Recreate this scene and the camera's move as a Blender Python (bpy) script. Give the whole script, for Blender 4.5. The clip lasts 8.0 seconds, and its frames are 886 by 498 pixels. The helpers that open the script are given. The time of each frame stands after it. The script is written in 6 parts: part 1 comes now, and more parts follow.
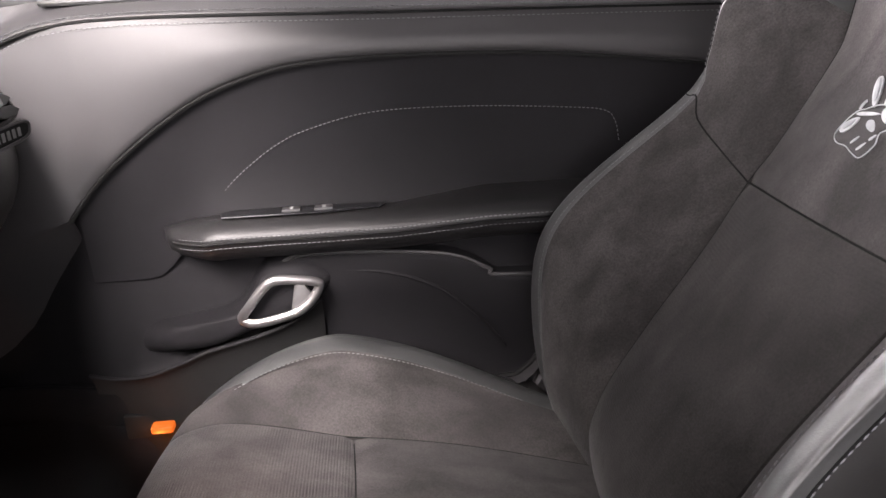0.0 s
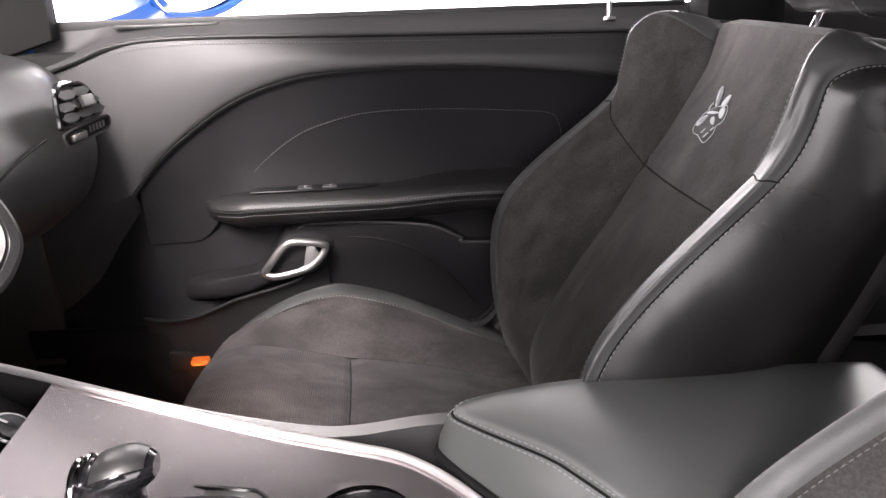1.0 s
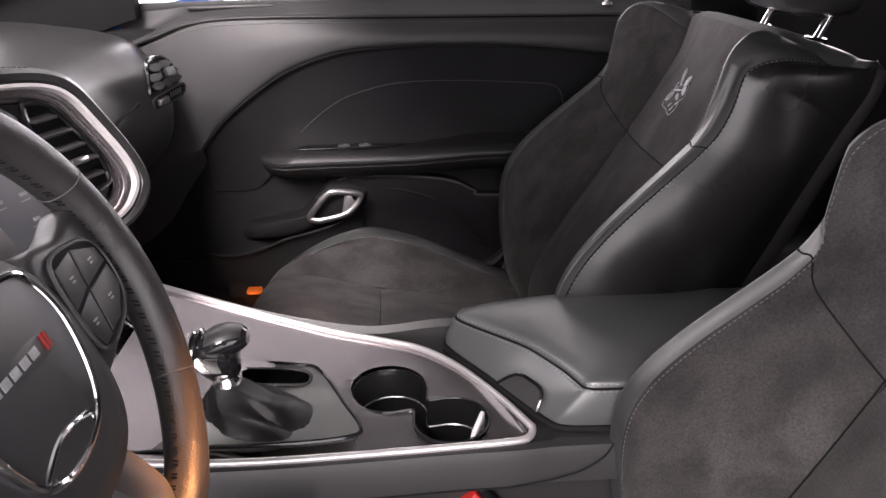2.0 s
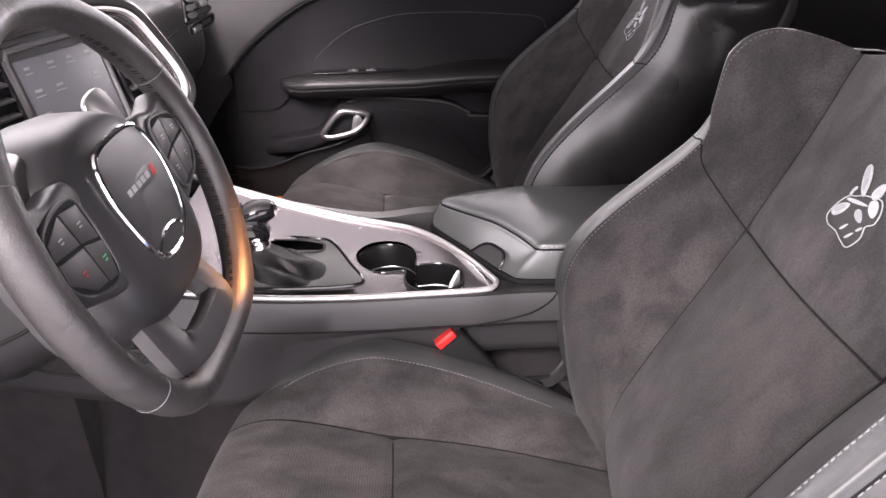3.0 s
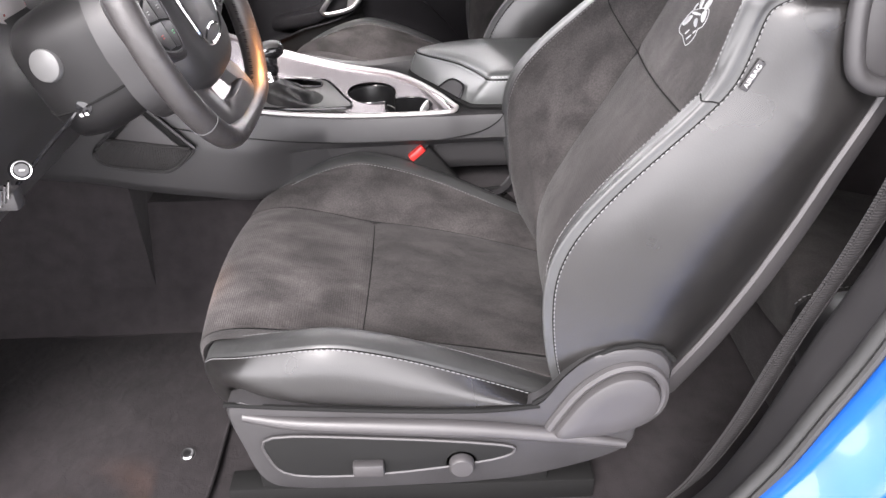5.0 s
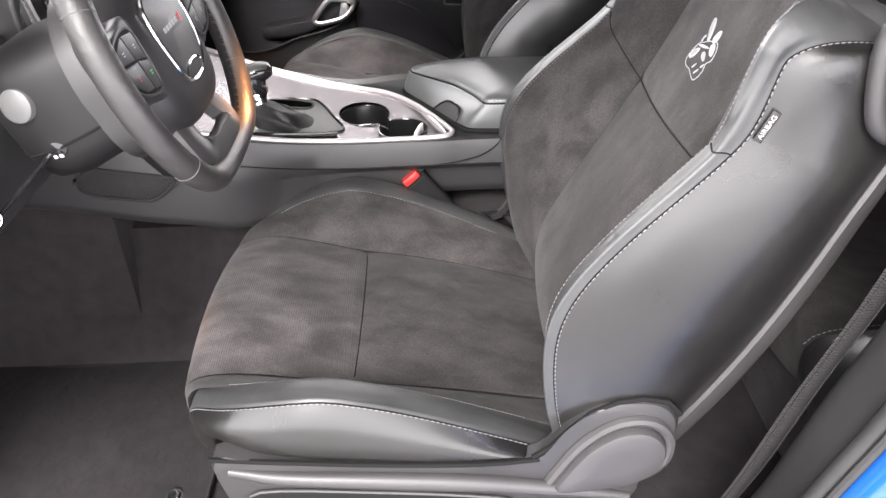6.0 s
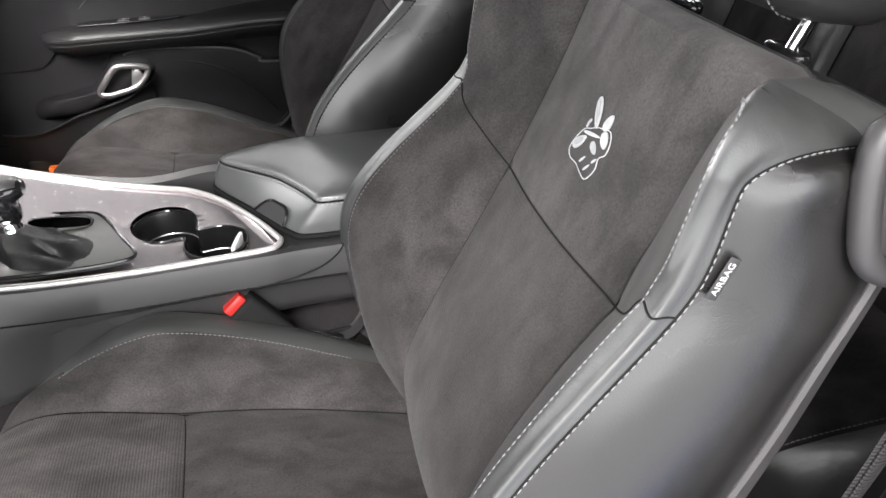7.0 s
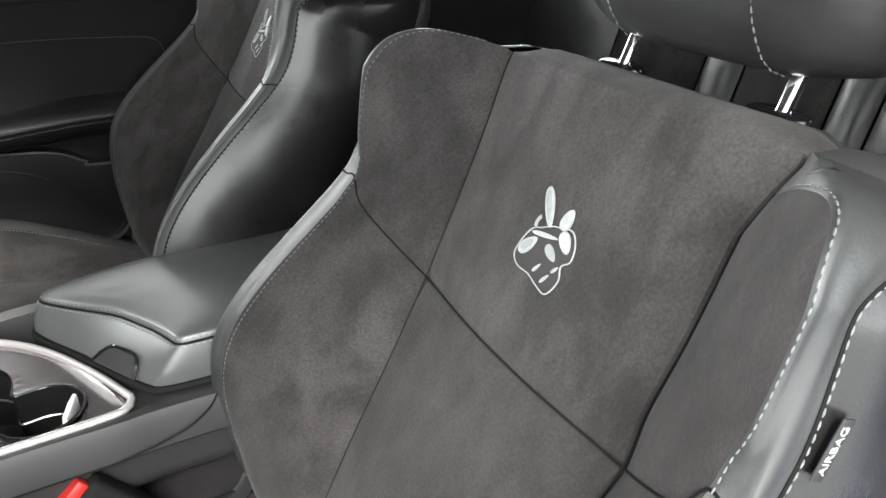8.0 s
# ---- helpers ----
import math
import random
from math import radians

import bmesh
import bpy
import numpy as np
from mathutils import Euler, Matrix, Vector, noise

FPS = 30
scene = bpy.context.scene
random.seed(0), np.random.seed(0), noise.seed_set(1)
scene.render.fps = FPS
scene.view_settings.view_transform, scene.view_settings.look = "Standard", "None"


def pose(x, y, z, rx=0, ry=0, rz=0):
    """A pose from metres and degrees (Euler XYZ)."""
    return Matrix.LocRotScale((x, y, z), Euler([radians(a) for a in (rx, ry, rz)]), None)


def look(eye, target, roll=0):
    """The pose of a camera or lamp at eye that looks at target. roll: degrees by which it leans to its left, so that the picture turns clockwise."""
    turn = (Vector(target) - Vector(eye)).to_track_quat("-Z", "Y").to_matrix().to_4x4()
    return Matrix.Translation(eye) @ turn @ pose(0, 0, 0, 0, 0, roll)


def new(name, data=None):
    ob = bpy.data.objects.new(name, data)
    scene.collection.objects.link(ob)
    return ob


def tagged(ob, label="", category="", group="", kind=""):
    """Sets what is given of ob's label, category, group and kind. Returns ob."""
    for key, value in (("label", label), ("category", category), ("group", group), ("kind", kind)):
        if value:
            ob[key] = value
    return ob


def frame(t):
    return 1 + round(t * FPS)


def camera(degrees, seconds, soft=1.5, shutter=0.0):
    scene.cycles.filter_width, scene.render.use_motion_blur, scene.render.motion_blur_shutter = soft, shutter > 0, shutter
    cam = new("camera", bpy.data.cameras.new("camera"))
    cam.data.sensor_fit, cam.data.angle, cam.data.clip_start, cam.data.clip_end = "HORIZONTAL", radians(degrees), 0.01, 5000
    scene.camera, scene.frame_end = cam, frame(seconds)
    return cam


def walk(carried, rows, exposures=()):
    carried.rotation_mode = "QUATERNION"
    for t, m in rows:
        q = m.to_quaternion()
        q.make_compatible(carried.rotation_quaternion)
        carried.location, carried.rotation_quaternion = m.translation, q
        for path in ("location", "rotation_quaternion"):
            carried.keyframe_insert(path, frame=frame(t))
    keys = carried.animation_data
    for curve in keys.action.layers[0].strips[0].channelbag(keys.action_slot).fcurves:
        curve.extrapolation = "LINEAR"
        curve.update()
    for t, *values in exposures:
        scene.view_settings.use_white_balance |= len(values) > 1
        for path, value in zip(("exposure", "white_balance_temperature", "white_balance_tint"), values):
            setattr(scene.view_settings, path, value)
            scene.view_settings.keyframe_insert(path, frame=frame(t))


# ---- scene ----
cam = camera(61.0, 8.0)
PATH = [
    (0, (0.2805, -0.0370, 1.1500), (0.4374, 1.8220, 0.4299), -2.40),
    (0.5, (0.2868, -0.1860, 1.1382), (0.4356, 1.6890, 0.4588), -1.91),
    (1, (0.2967, -0.3310, 1.1804), (0.4436, 1.5430, 0.4971), -1.91),
    (2.3, (0.3069, -0.6300, 1.2507), (0.3582, 1.1960, 0.4348), -1.66),
    (2.5, (0.3118, -0.6760, 1.2549), (0.3607, 1.1390, 0.4159), -1.75),
    (3, (0.3335, -0.8060, 1.2654), (0.3583, 0.9750, 0.3548), -1.72),
    (3.5, (0.3395, -0.9240, 1.2666), (0.3572, 0.8400, 0.3227), -1.60),
    (4, (0.3616, -1.0410, 1.2612), (0.3702, 0.7040, 0.2851), -1.48),
    (4.5, (0.3758, -1.1340, 1.2555), (0.3806, 0.5820, 0.2283), -1.65),
    (4.7, (0.3798, -1.1550, 1.2556), (0.3834, 0.5440, 0.2014), -1.73),
    (5.8, (0.3861, -1.1240, 1.2818), (0.4000, 0.5440, 0.1788), -1.30),
    (6, (0.3859, -1.0810, 1.2898), (0.4028, 0.5860, 0.1849), -1.50),
    (6.5, (0.4018, -0.9300, 1.2922), (0.5316, 0.7370, 0.1953), -1.51),
    (7, (0.4284, -0.7900, 1.2699), (0.8244, 0.8560, 0.2049), -1.47),
    (7.5, (0.4309, -0.6900, 1.2490), (1.0438, 0.9430, 0.2697), -1.68),
    (8, (0.4357, -0.5990, 1.2221), (1.2205, 1.0050, 0.3213), -1.58),
]
EXPOSURES = [(0, 2.5, 6700, 20), (1, 2.22, 6650, 19), (2.3, 1.25, 6600, 22), (2.7, 1.5, 6600, 23), (3.2, 2.05, 6600, 25), (3.7, 2.15, 6600, 25), (4.5, 2.1, 6450, 20),
             (6, 2.15, 6500, 14), (6.5, 2.1, 6500, 13), (7.5, 1.85, 6420, 8), (8, 1.95, 6400, 6)]
walk(cam, [(t, look(eye, target, roll)) for t, eye, target, roll in PATH], EXPOSURES)

# ---- world, sun, light ----
world = bpy.data.worlds.new("sky")
scene.world = world
world.use_nodes = True
wn = world.node_tree
sky = wn.nodes.new("ShaderNodeTexSky")
sky.sky_type = "NISHITA"
sky.sun_disc = False
sky.sun_elevation = radians(41)
sky.sun_rotation = radians(198)
sky.air_density, sky.dust_density, sky.ozone_density = 1.0, 2.0, 0.6
wn.nodes["Background"].inputs[1].default_value = 0.088
grey = wn.nodes.new("ShaderNodeHueSaturation")
grey.inputs["Saturation"].default_value = 0.0
wn.links.new(sky.outputs[0], grey.inputs["Color"])
wn.links.new(grey.outputs[0], wn.nodes["Background"].inputs[0])

sun_data = bpy.data.lights.new("sun", "SUN")
sun_data.energy, sun_data.angle, sun_data.color = 2.4, radians(24), (1.0, 0.97, 0.93)
sun = new("sun", sun_data)
sun.matrix_world = look((-1.0, -3.8, 4.3), (0.3, 0.0, 0.8))

# unseen warm spots, added to tint the wheel rim and passenger cushion orange
for lamp_name, aim, power in (("warm_spot_wheel", (0.118, -0.118, 0.890), 48.0), ("warm_spot_cushion", (0.10, 0.60, 0.60), 1.5)):
    spot = bpy.data.lights.new(lamp_name, "SPOT")
    spot.energy, spot.color, spot.spot_size, spot.spot_blend, spot.shadow_soft_size = power, (1.0, 0.42, 0.14), radians(10) if aim[1] < 0 else radians(17), 1.0, 0.02
    new(lamp_name, spot).matrix_world = look((0.34, 0.14, 1.35) if aim[1] < 0 else (0.02, 0.22, 1.35), aim)


# ---- materials ----
def material(name, color, rough=0.5, metal=0.0, var=0.25, scale=12.0, bump=0.15, grain=400.0, spec=0.5, sheen=0.0, coat=0.0, stretch=(1, 1, 1), swirl=0.0):
    """A surface with stains at a large scale and grain at a fine one."""
    m = bpy.data.materials.new(name)
    m.use_nodes = True
    nt = m.node_tree
    b = nt.nodes["Principled BSDF"]
    tc = nt.nodes.new("ShaderNodeTexCoord")
    mp = nt.nodes.new("ShaderNodeMapping")
    mp.inputs["Scale"].default_value = stretch
    nt.links.new(tc.outputs["Object"], mp.inputs[0])
    big = nt.nodes.new("ShaderNodeTexNoise")
    big.inputs["Scale"].default_value, big.inputs["Detail"].default_value, big.inputs["Distortion"].default_value = scale, 6, swirl
    fine = nt.nodes.new("ShaderNodeTexNoise")
    fine.inputs["Scale"].default_value, fine.inputs["Detail"].default_value = grain, 3
    nt.links.new(mp.outputs[0], big.inputs["Vector"])
    nt.links.new(mp.outputs[0], fine.inputs["Vector"])
    ramp = nt.nodes.new("ShaderNodeMapRange")
    ramp.inputs[1].default_value, ramp.inputs[2].default_value = 0.3, 0.7
    ramp.inputs[3].default_value, ramp.inputs[4].default_value = 1 - var, 1 + var
    nt.links.new(big.outputs["Fac"], ramp.inputs[0])
    mix = nt.nodes.new("ShaderNodeVectorMath")
    mix.operation = "SCALE"
    mix.inputs[0].default_value = color
    nt.links.new(ramp.outputs[0], mix.inputs["Scale"])
    nt.links.new(mix.outputs[0], b.inputs["Base Color"])
    rr = nt.nodes.new("ShaderNodeMapRange")
    rr.inputs[1].default_value, rr.inputs[2].default_value = 0.3, 0.7
    rr.inputs[3].default_value, rr.inputs[4].default_value = max(0.02, rough - min(0.06, 0.4 * var)), min(1, rough + min(0.06, 0.4 * var))
    nt.links.new(big.outputs["Fac"], rr.inputs[0])
    nt.links.new(rr.outputs[0], b.inputs["Roughness"])
    b.inputs["Metallic"].default_value = metal
    b.inputs["Specular IOR Level"].default_value = spec
    b.inputs["Sheen Weight"].default_value = sheen
    b.inputs["Sheen Roughness"].default_value = 0.5
    b.inputs["Coat Weight"].default_value = coat
    if bump:
        bp = nt.nodes.new("ShaderNodeBump")
        bp.inputs["Strength"].default_value, bp.inputs["Distance"].default_value = bump, 0.001
        nt.links.new(fine.outputs["Fac"], bp.inputs["Height"])
        nt.links.new(bp.outputs[0], b.inputs["Normal"])
    return m


def ribbed(m, axis, pitch, depth=0.5):
    """Adds fine ribs across an axis to a material."""
    nt = m.node_tree
    tc = [n for n in nt.nodes if n.type == "TEX_COORD"][0]
    old = [n for n in nt.nodes if n.type == "BUMP"][0]
    wave = nt.nodes.new("ShaderNodeTexWave")
    wave.wave_type, wave.bands_direction = "BANDS", axis
    wave.inputs["Scale"].default_value = 0.314 / pitch
    wave.inputs["Distortion"].default_value = 0.6
    wave.inputs["Detail Scale"].default_value = 20
    nt.links.new(tc.outputs["Object"], wave.inputs["Vector"])
    bp = nt.nodes.new("ShaderNodeBump")
    bp.inputs["Strength"].default_value, bp.inputs["Distance"].default_value = depth, 0.001
    nt.links.new(wave.outputs["Fac"], bp.inputs["Height"])
    nt.links.new(old.outputs[0], bp.inputs["Normal"])
    nt.links.new(bp.outputs[0], nt.nodes["Principled BSDF"].inputs["Normal"])
    return m


def creased(m, size, depth):
    """Adds soft dents and creases of stretched hide or cloth."""
    nt = m.node_tree
    b = nt.nodes["Principled BSDF"]
    tc = [n for n in nt.nodes if n.type == "TEX_COORD"][0]
    n = nt.nodes.new("ShaderNodeTexNoise")
    n.inputs["Scale"].default_value, n.inputs["Detail"].default_value, n.inputs["Distortion"].default_value = size, 2.5, 0.5
    nt.links.new(tc.outputs["Object"], n.inputs["Vector"])
    bp = nt.nodes.new("ShaderNodeBump")
    bp.inputs["Strength"].default_value, bp.inputs["Distance"].default_value = depth, 0.01
    nt.links.new(n.outputs["Fac"], bp.inputs["Height"])
    old = b.inputs["Normal"].links[0].from_socket
    nt.links.new(old, bp.inputs["Normal"])
    nt.links.new(bp.outputs[0], b.inputs["Normal"])
    return m


def glowing(name, color, strength):
    m = bpy.data.materials.new(name)
    m.use_nodes = True
    b = m.node_tree.nodes["Principled BSDF"]
    b.inputs["Base Color"].default_value = (*[0.2 * c for c in color], 1)
    b.inputs["Emission Color"].default_value = (*color, 1)
    b.inputs["Emission Strength"].default_value = strength
    return m


def brushed_nap(m, amount, speck):
    """Adds brush strokes and fine specks to the colour of a napped cloth."""
    nt = m.node_tree
    b = nt.nodes["Principled BSDF"]
    base = b.inputs["Base Color"].links[0].from_socket
    tc = [n for n in nt.nodes if n.type == "TEX_COORD"][0]
    for size, detail, swirl, lo, hi, gain, squeeze in ((15.0, 9, 0.35, 0.34, 0.68, amount, (1, 1.8, 1)), (420.0, 2, 0.0, 0.25, 0.75, speck, (1, 1, 1))):
        mp = nt.nodes.new("ShaderNodeMapping")
        mp.inputs["Scale"].default_value = squeeze
        mp.inputs["Rotation"].default_value = (0.3, 0.5, 0.6)
        nt.links.new(tc.outputs["Object"], mp.inputs[0])
        n = nt.nodes.new("ShaderNodeTexNoise")
        n.inputs["Scale"].default_value, n.inputs["Detail"].default_value, n.inputs["Distortion"].default_value = size, detail, swirl
        nt.links.new(mp.outputs[0], n.inputs["Vector"])
        r = nt.nodes.new("ShaderNodeMapRange")
        r.inputs[1].default_value, r.inputs[2].default_value, r.inputs[3].default_value, r.inputs[4].default_value = lo, hi, 1 - gain, 1 + gain
        nt.links.new(n.outputs["Fac"], r.inputs[0])
        s = nt.nodes.new("ShaderNodeVectorMath")
        s.operation = "SCALE"
        nt.links.new(base, s.inputs[0])
        nt.links.new(r.outputs[0], s.inputs["Scale"])
        base = s.outputs[0]
    nt.links.new(base, b.inputs["Base Color"])
    return m


SUEDE = brushed_nap(material("suede", (0.034, 0.0313, 0.031), 0.95, var=0.22, scale=7, bump=0.5, grain=1000, spec=0.12, sheen=0.06, swirl=0.2), 0.34, 0.26)
RIBBED = ribbed(brushed_nap(material("ribbed suede", (0.032, 0.0295, 0.029), 0.95, var=0.24, scale=12, bump=0.35, grain=900, spec=0.12, sheen=0.06), 0.22, 0.22), "Z", 0.0034, 0.20)
# Same cloth as the back insert, base lightened for light falling on the cushion.
RIBBED_LIT = ribbed(brushed_nap(material("ribbed cushion suede lit", (0.047, 0.043, 0.0425), 0.95, var=0.24, scale=9, bump=0.35, grain=900, spec=0.12, sheen=0.06, swirl=0.2), 0.34, 0.24), "X", 0.0032, 0.45)
LEATHER = material("black leather", (0.020, 0.0195, 0.020), 0.36, var=0.2, scale=14, bump=0.12, grain=600, spec=0.7)
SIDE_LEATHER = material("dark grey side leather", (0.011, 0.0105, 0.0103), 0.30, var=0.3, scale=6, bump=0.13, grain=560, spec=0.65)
EDGE_LEATHER = material("satin edge leather", (0.036, 0.0367, 0.0367), 0.42, var=0.2, scale=12, bump=0.15, grain=600, spec=0.6)
WHEEL_LEATHER = material("wheel leather", (0.028, 0.026, 0.026), 0.38, var=0.15, scale=14, bump=0.35, grain=900, spec=0.5)
VINYL = material("soft dash vinyl", (0.023, 0.0223, 0.023), 0.42, var=0.08, scale=6, bump=0.14, grain=1100, spec=0.45)
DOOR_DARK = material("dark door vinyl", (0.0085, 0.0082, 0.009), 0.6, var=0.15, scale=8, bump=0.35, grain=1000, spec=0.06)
PLASTIC = material("black grained plastic", (0.026, 0.025, 0.026), 0.46, var=0.12, scale=12, bump=0.12, grain=1300, spec=0.45)
GREY_PLASTIC = material("grey plastic", (0.038, 0.036, 0.037), 0.46, var=0.1, scale=10, bump=0.08, grain=1300, spec=0.5)
GLOSS = material("gloss black plastic", (0.010, 0.010, 0.011), 0.12, var=0.1, bump=0.0, spec=0.5)
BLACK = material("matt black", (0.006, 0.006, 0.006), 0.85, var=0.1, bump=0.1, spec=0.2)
DOOR_VINYL = material("soft door vinyl", (0.027, 0.0262, 0.027), 0.5, var=0.08, scale=6, bump=0.15, grain=1100, spec=0.32)
CARPET = material("black carpet", (0.023, 0.0205, 0.0215), 1.0, var=0.18, scale=30, bump=1.0, grain=500, spec=0.05, sheen=0.06)
HEADLINER = material("dark headliner cloth", (0.05, 0.05, 0.05), 1.0, var=0.1, bump=0.3, spec=0.1)
CHROME = material("polished chrome", (0.82, 0.82, 0.82), 0.10, 1.0, var=0.04, bump=0.0)
SATIN = material("satin silver", (0.62, 0.61, 0.61), 0.28, 1.0, var=0.05, scale=20, bump=0.05, grain=900)
CUP_BLACK = material("satin black cup plastic", (0.008, 0.008, 0.0085), 0.32, var=0.1, bump=0.0, spec=0.4)
BOOT = material("matt boot leather", (0.010, 0.0097, 0.010), 0.42, var=0.2, scale=30, bump=0.4, grain=500, spec=0.35)
TRIM_SILVER = material("silver trim paint", (0.62, 0.59, 0.59), 0.34, 0.6, var=0.05, scale=20, bump=0.05, grain=900)
HANDLE = material("satin handle metal", (0.30, 0.29, 0.29), 0.34, 0.9, var=0.05, scale=20, bump=0.05, grain=900)
SLOT_SHADE = material("slot shade black", (0.002, 0.002, 0.002), 1.0, var=0.1, bump=0.0, spec=0.0)
ARM = material("dark grained vinyl", (0.010, 0.0097, 0.010), 0.46, var=0.12, scale=9, bump=0.15, grain=900, spec=0.35)
BRUSHED = material("brushed metal trim", (0.60, 0.555, 0.565), 0.20, 0.95, var=0.03, scale=8, bump=0.012, grain=300, stretch=(1, 12, 1))
THREAD = material("silver grey thread", (0.135, 0.135, 0.138), 0.8, var=0.15, scale=300, bump=0.2, spec=0.2)
DARK_THREAD = material("dark grey thread", (0.085, 0.085, 0.088), 0.8, var=0.15, scale=300, bump=0.2, spec=0.2)
SEAM = material("black seam", (0.009, 0.009, 0.009), 0.9, var=0.1, bump=0.0, spec=0.1)
SILVER_CLOTH = material("silver embroidery thread", (0.26, 0.267, 0.273), 0.6, var=0.2, scale=120, bump=0.4, grain=900, spec=0.4)
GREY_CLOTH = material("grey embroidery thread", (0.20, 0.207, 0.215), 0.6, var=0.12, scale=120, bump=0.4, grain=900, spec=0.3)
DARK_CLOTH = material("charcoal embroidery thread", (0.030, 0.028, 0.028), 0.8, var=0.12, scale=120, bump=0.4, grain=900, spec=0.2)
RED = material("red button plastic", (0.34, 0.017, 0.014), 0.35, var=0.08, bump=0.0)
PRINT = material("grey print", (0.22, 0.22, 0.22), 0.6, var=0.05, bump=0.0)
TAG_PRINT = material("pale tag print", (0.36, 0.36, 0.36), 0.6, var=0.1, bump=0.0)
WHITE = material("white print", (0.72, 0.72, 0.72), 0.5, var=0.05, bump=0.0)
GREEN = material("green print", (0.05, 0.40, 0.14), 0.5, var=0.05, bump=0.0)
BLUE = material("blue car paint", (0.010, 0.085, 0.36), 0.22, 0.0, var=0.05, bump=0.0, coat=1.0)
DASH_VINYL = material("dash top vinyl", (0.027, 0.0265, 0.027), 0.36, var=0.08, scale=6, bump=0.14, grain=1100, spec=0.8)
RUBBER = material("black rubber seal", (0.018, 0.018, 0.018), 0.6, var=0.15, bump=0.15)
GUNMETAL = material("gunmetal satin", (0.20, 0.20, 0.195), 0.38, 0.6, var=0.06, scale=12, bump=0.1, grain=900)
DISC = material("mid grey plastic", (0.10, 0.10, 0.10), 0.4, var=0.05, bump=0.0)
# Base raised above the black leather to carry window sheen on the lid top.
LID_SHEEN = material("lid leather with sheen", (0.072, 0.0755, 0.074), 0.34, var=0.04, scale=14, bump=0.08, grain=700, spec=1.0)
WEBBING = ribbed(material("seat belt webbing", (0.016, 0.015, 0.0155), 0.75, var=0.12, bump=0.2, spec=0.25), "Z", 0.0035, 0.8)
CONCRETE = material("pale grey floor", (0.55, 0.55, 0.55), 0.6, var=0.1, scale=2, bump=0.1, grain=60)
MESHCLOTH = material("woven pocket net", (0.020, 0.019, 0.019), 0.8, var=0.3, scale=200, bump=1.0, grain=260, spec=0.3)
SCREEN = material("grey glass screen", (0.085, 0.085, 0.095), 0.42, var=0.05, bump=0.0, spec=0.5)
DIAL = material("dark gauge face", (0.015, 0.015, 0.016), 0.4, var=0.05, bump=0.0)
GLASS = bpy.data.materials.new("clear glass")
GLASS.use_nodes = True
gb = GLASS.node_tree.nodes["Principled BSDF"]
gb.inputs["Transmission Weight"].default_value, gb.inputs["Roughness"].default_value, gb.inputs["IOR"].default_value = 1.0, 0.0, 1.1
MIRROR = material("mirror glass", (0.9, 0.9, 0.9), 0.02, 1.0, var=0.0, bump=0.0)
AMBER = glowing("amber lamp lens", (1.0, 0.20, 0.02), 0.12)
# Emission for the white outside the passenger window, and a weaker added fill.
WHITE_GLOW = glowing("white backdrop glow", (1.0, 1.0, 1.0), 4.0)
FILL_GLOW = glowing("pale fill glow", (1.0, 1.0, 1.0), 1.9)


for hide, size, depth in ((LEATHER, 22, 0.16), (SIDE_LEATHER, 6, 0.38), (EDGE_LEATHER, 26, 0.16), (SUEDE, 18, 0.14), (RIBBED, 18, 0.12), (RIBBED_LIT, 18, 0.16), (WHEEL_LEATHER, 60, 0.10), (CARPET, 40, 0.25)):
    creased(hide, size, depth)


# ---- mesh helpers ----
V = Vector


def cr(pts, n):
    """Catmull-Rom points through pts, n steps a stretch."""
    p = [V(q) for q in pts]
    p = [2 * p[0] - p[1]] + p + [2 * p[-1] - p[-2]]
    out = []
    for i in range(1, len(p) - 2):
        a, b, c, d = p[i - 1 : i + 3]
        for k in range(n):
            t = k / n
            out.append(0.5 * (2 * b + (c - a) * t + (2 * a - 5 * b + 4 * c - d) * t * t + (3 * b - a - 3 * c + d) * t ** 3))
    return out + [p[-2]]


def soften(curve, times=6):
    """Evens out a sampled curve, with its ends held."""
    c = [V(p) for p in curve]
    for _ in range(times):
        c = [c[0]] + [0.25 * c[i - 1] + 0.5 * c[i] + 0.25 * c[i + 1] for i in range(1, len(c) - 1)] + [c[-1]]
    return c


def closed_cr(pts, n):
    p = [V(q) for q in pts]
    m = len(p)
    out = []
    for i in range(m):
        a, b, c, d = p[i - 1], p[i], p[(i + 1) % m], p[(i + 2) % m]
        for k in range(n):
            t = k / n
            out.append(0.5 * (2 * b + (c - a) * t + (2 * a - 5 * b + 4 * c - d) * t * t + (3 * b - a - 3 * c + d) * t ** 3))
    return out


def loft(rows, close_u=False, close_v=False, cap=False, bm=None):
    """A sheet through rows of points."""
    bm = bm or bmesh.new()
    g = [[bm.verts.new(p) for p in r] for r in rows]
    nr, nc = len(g), len(g[0])
    for i in range(nr if close_v else nr - 1):
        for j in range(nc if close_u else nc - 1):
            q = (g[i][j], g[i][(j + 1) % nc], g[(i + 1) % nr][(j + 1) % nc], g[(i + 1) % nr][j])
            if len(set(q)) == 4:
                bm.faces.new(q)
    if cap:
        bm.faces.new(g[0])
        bm.faces.new(list(reversed(g[-1])))
    return bm


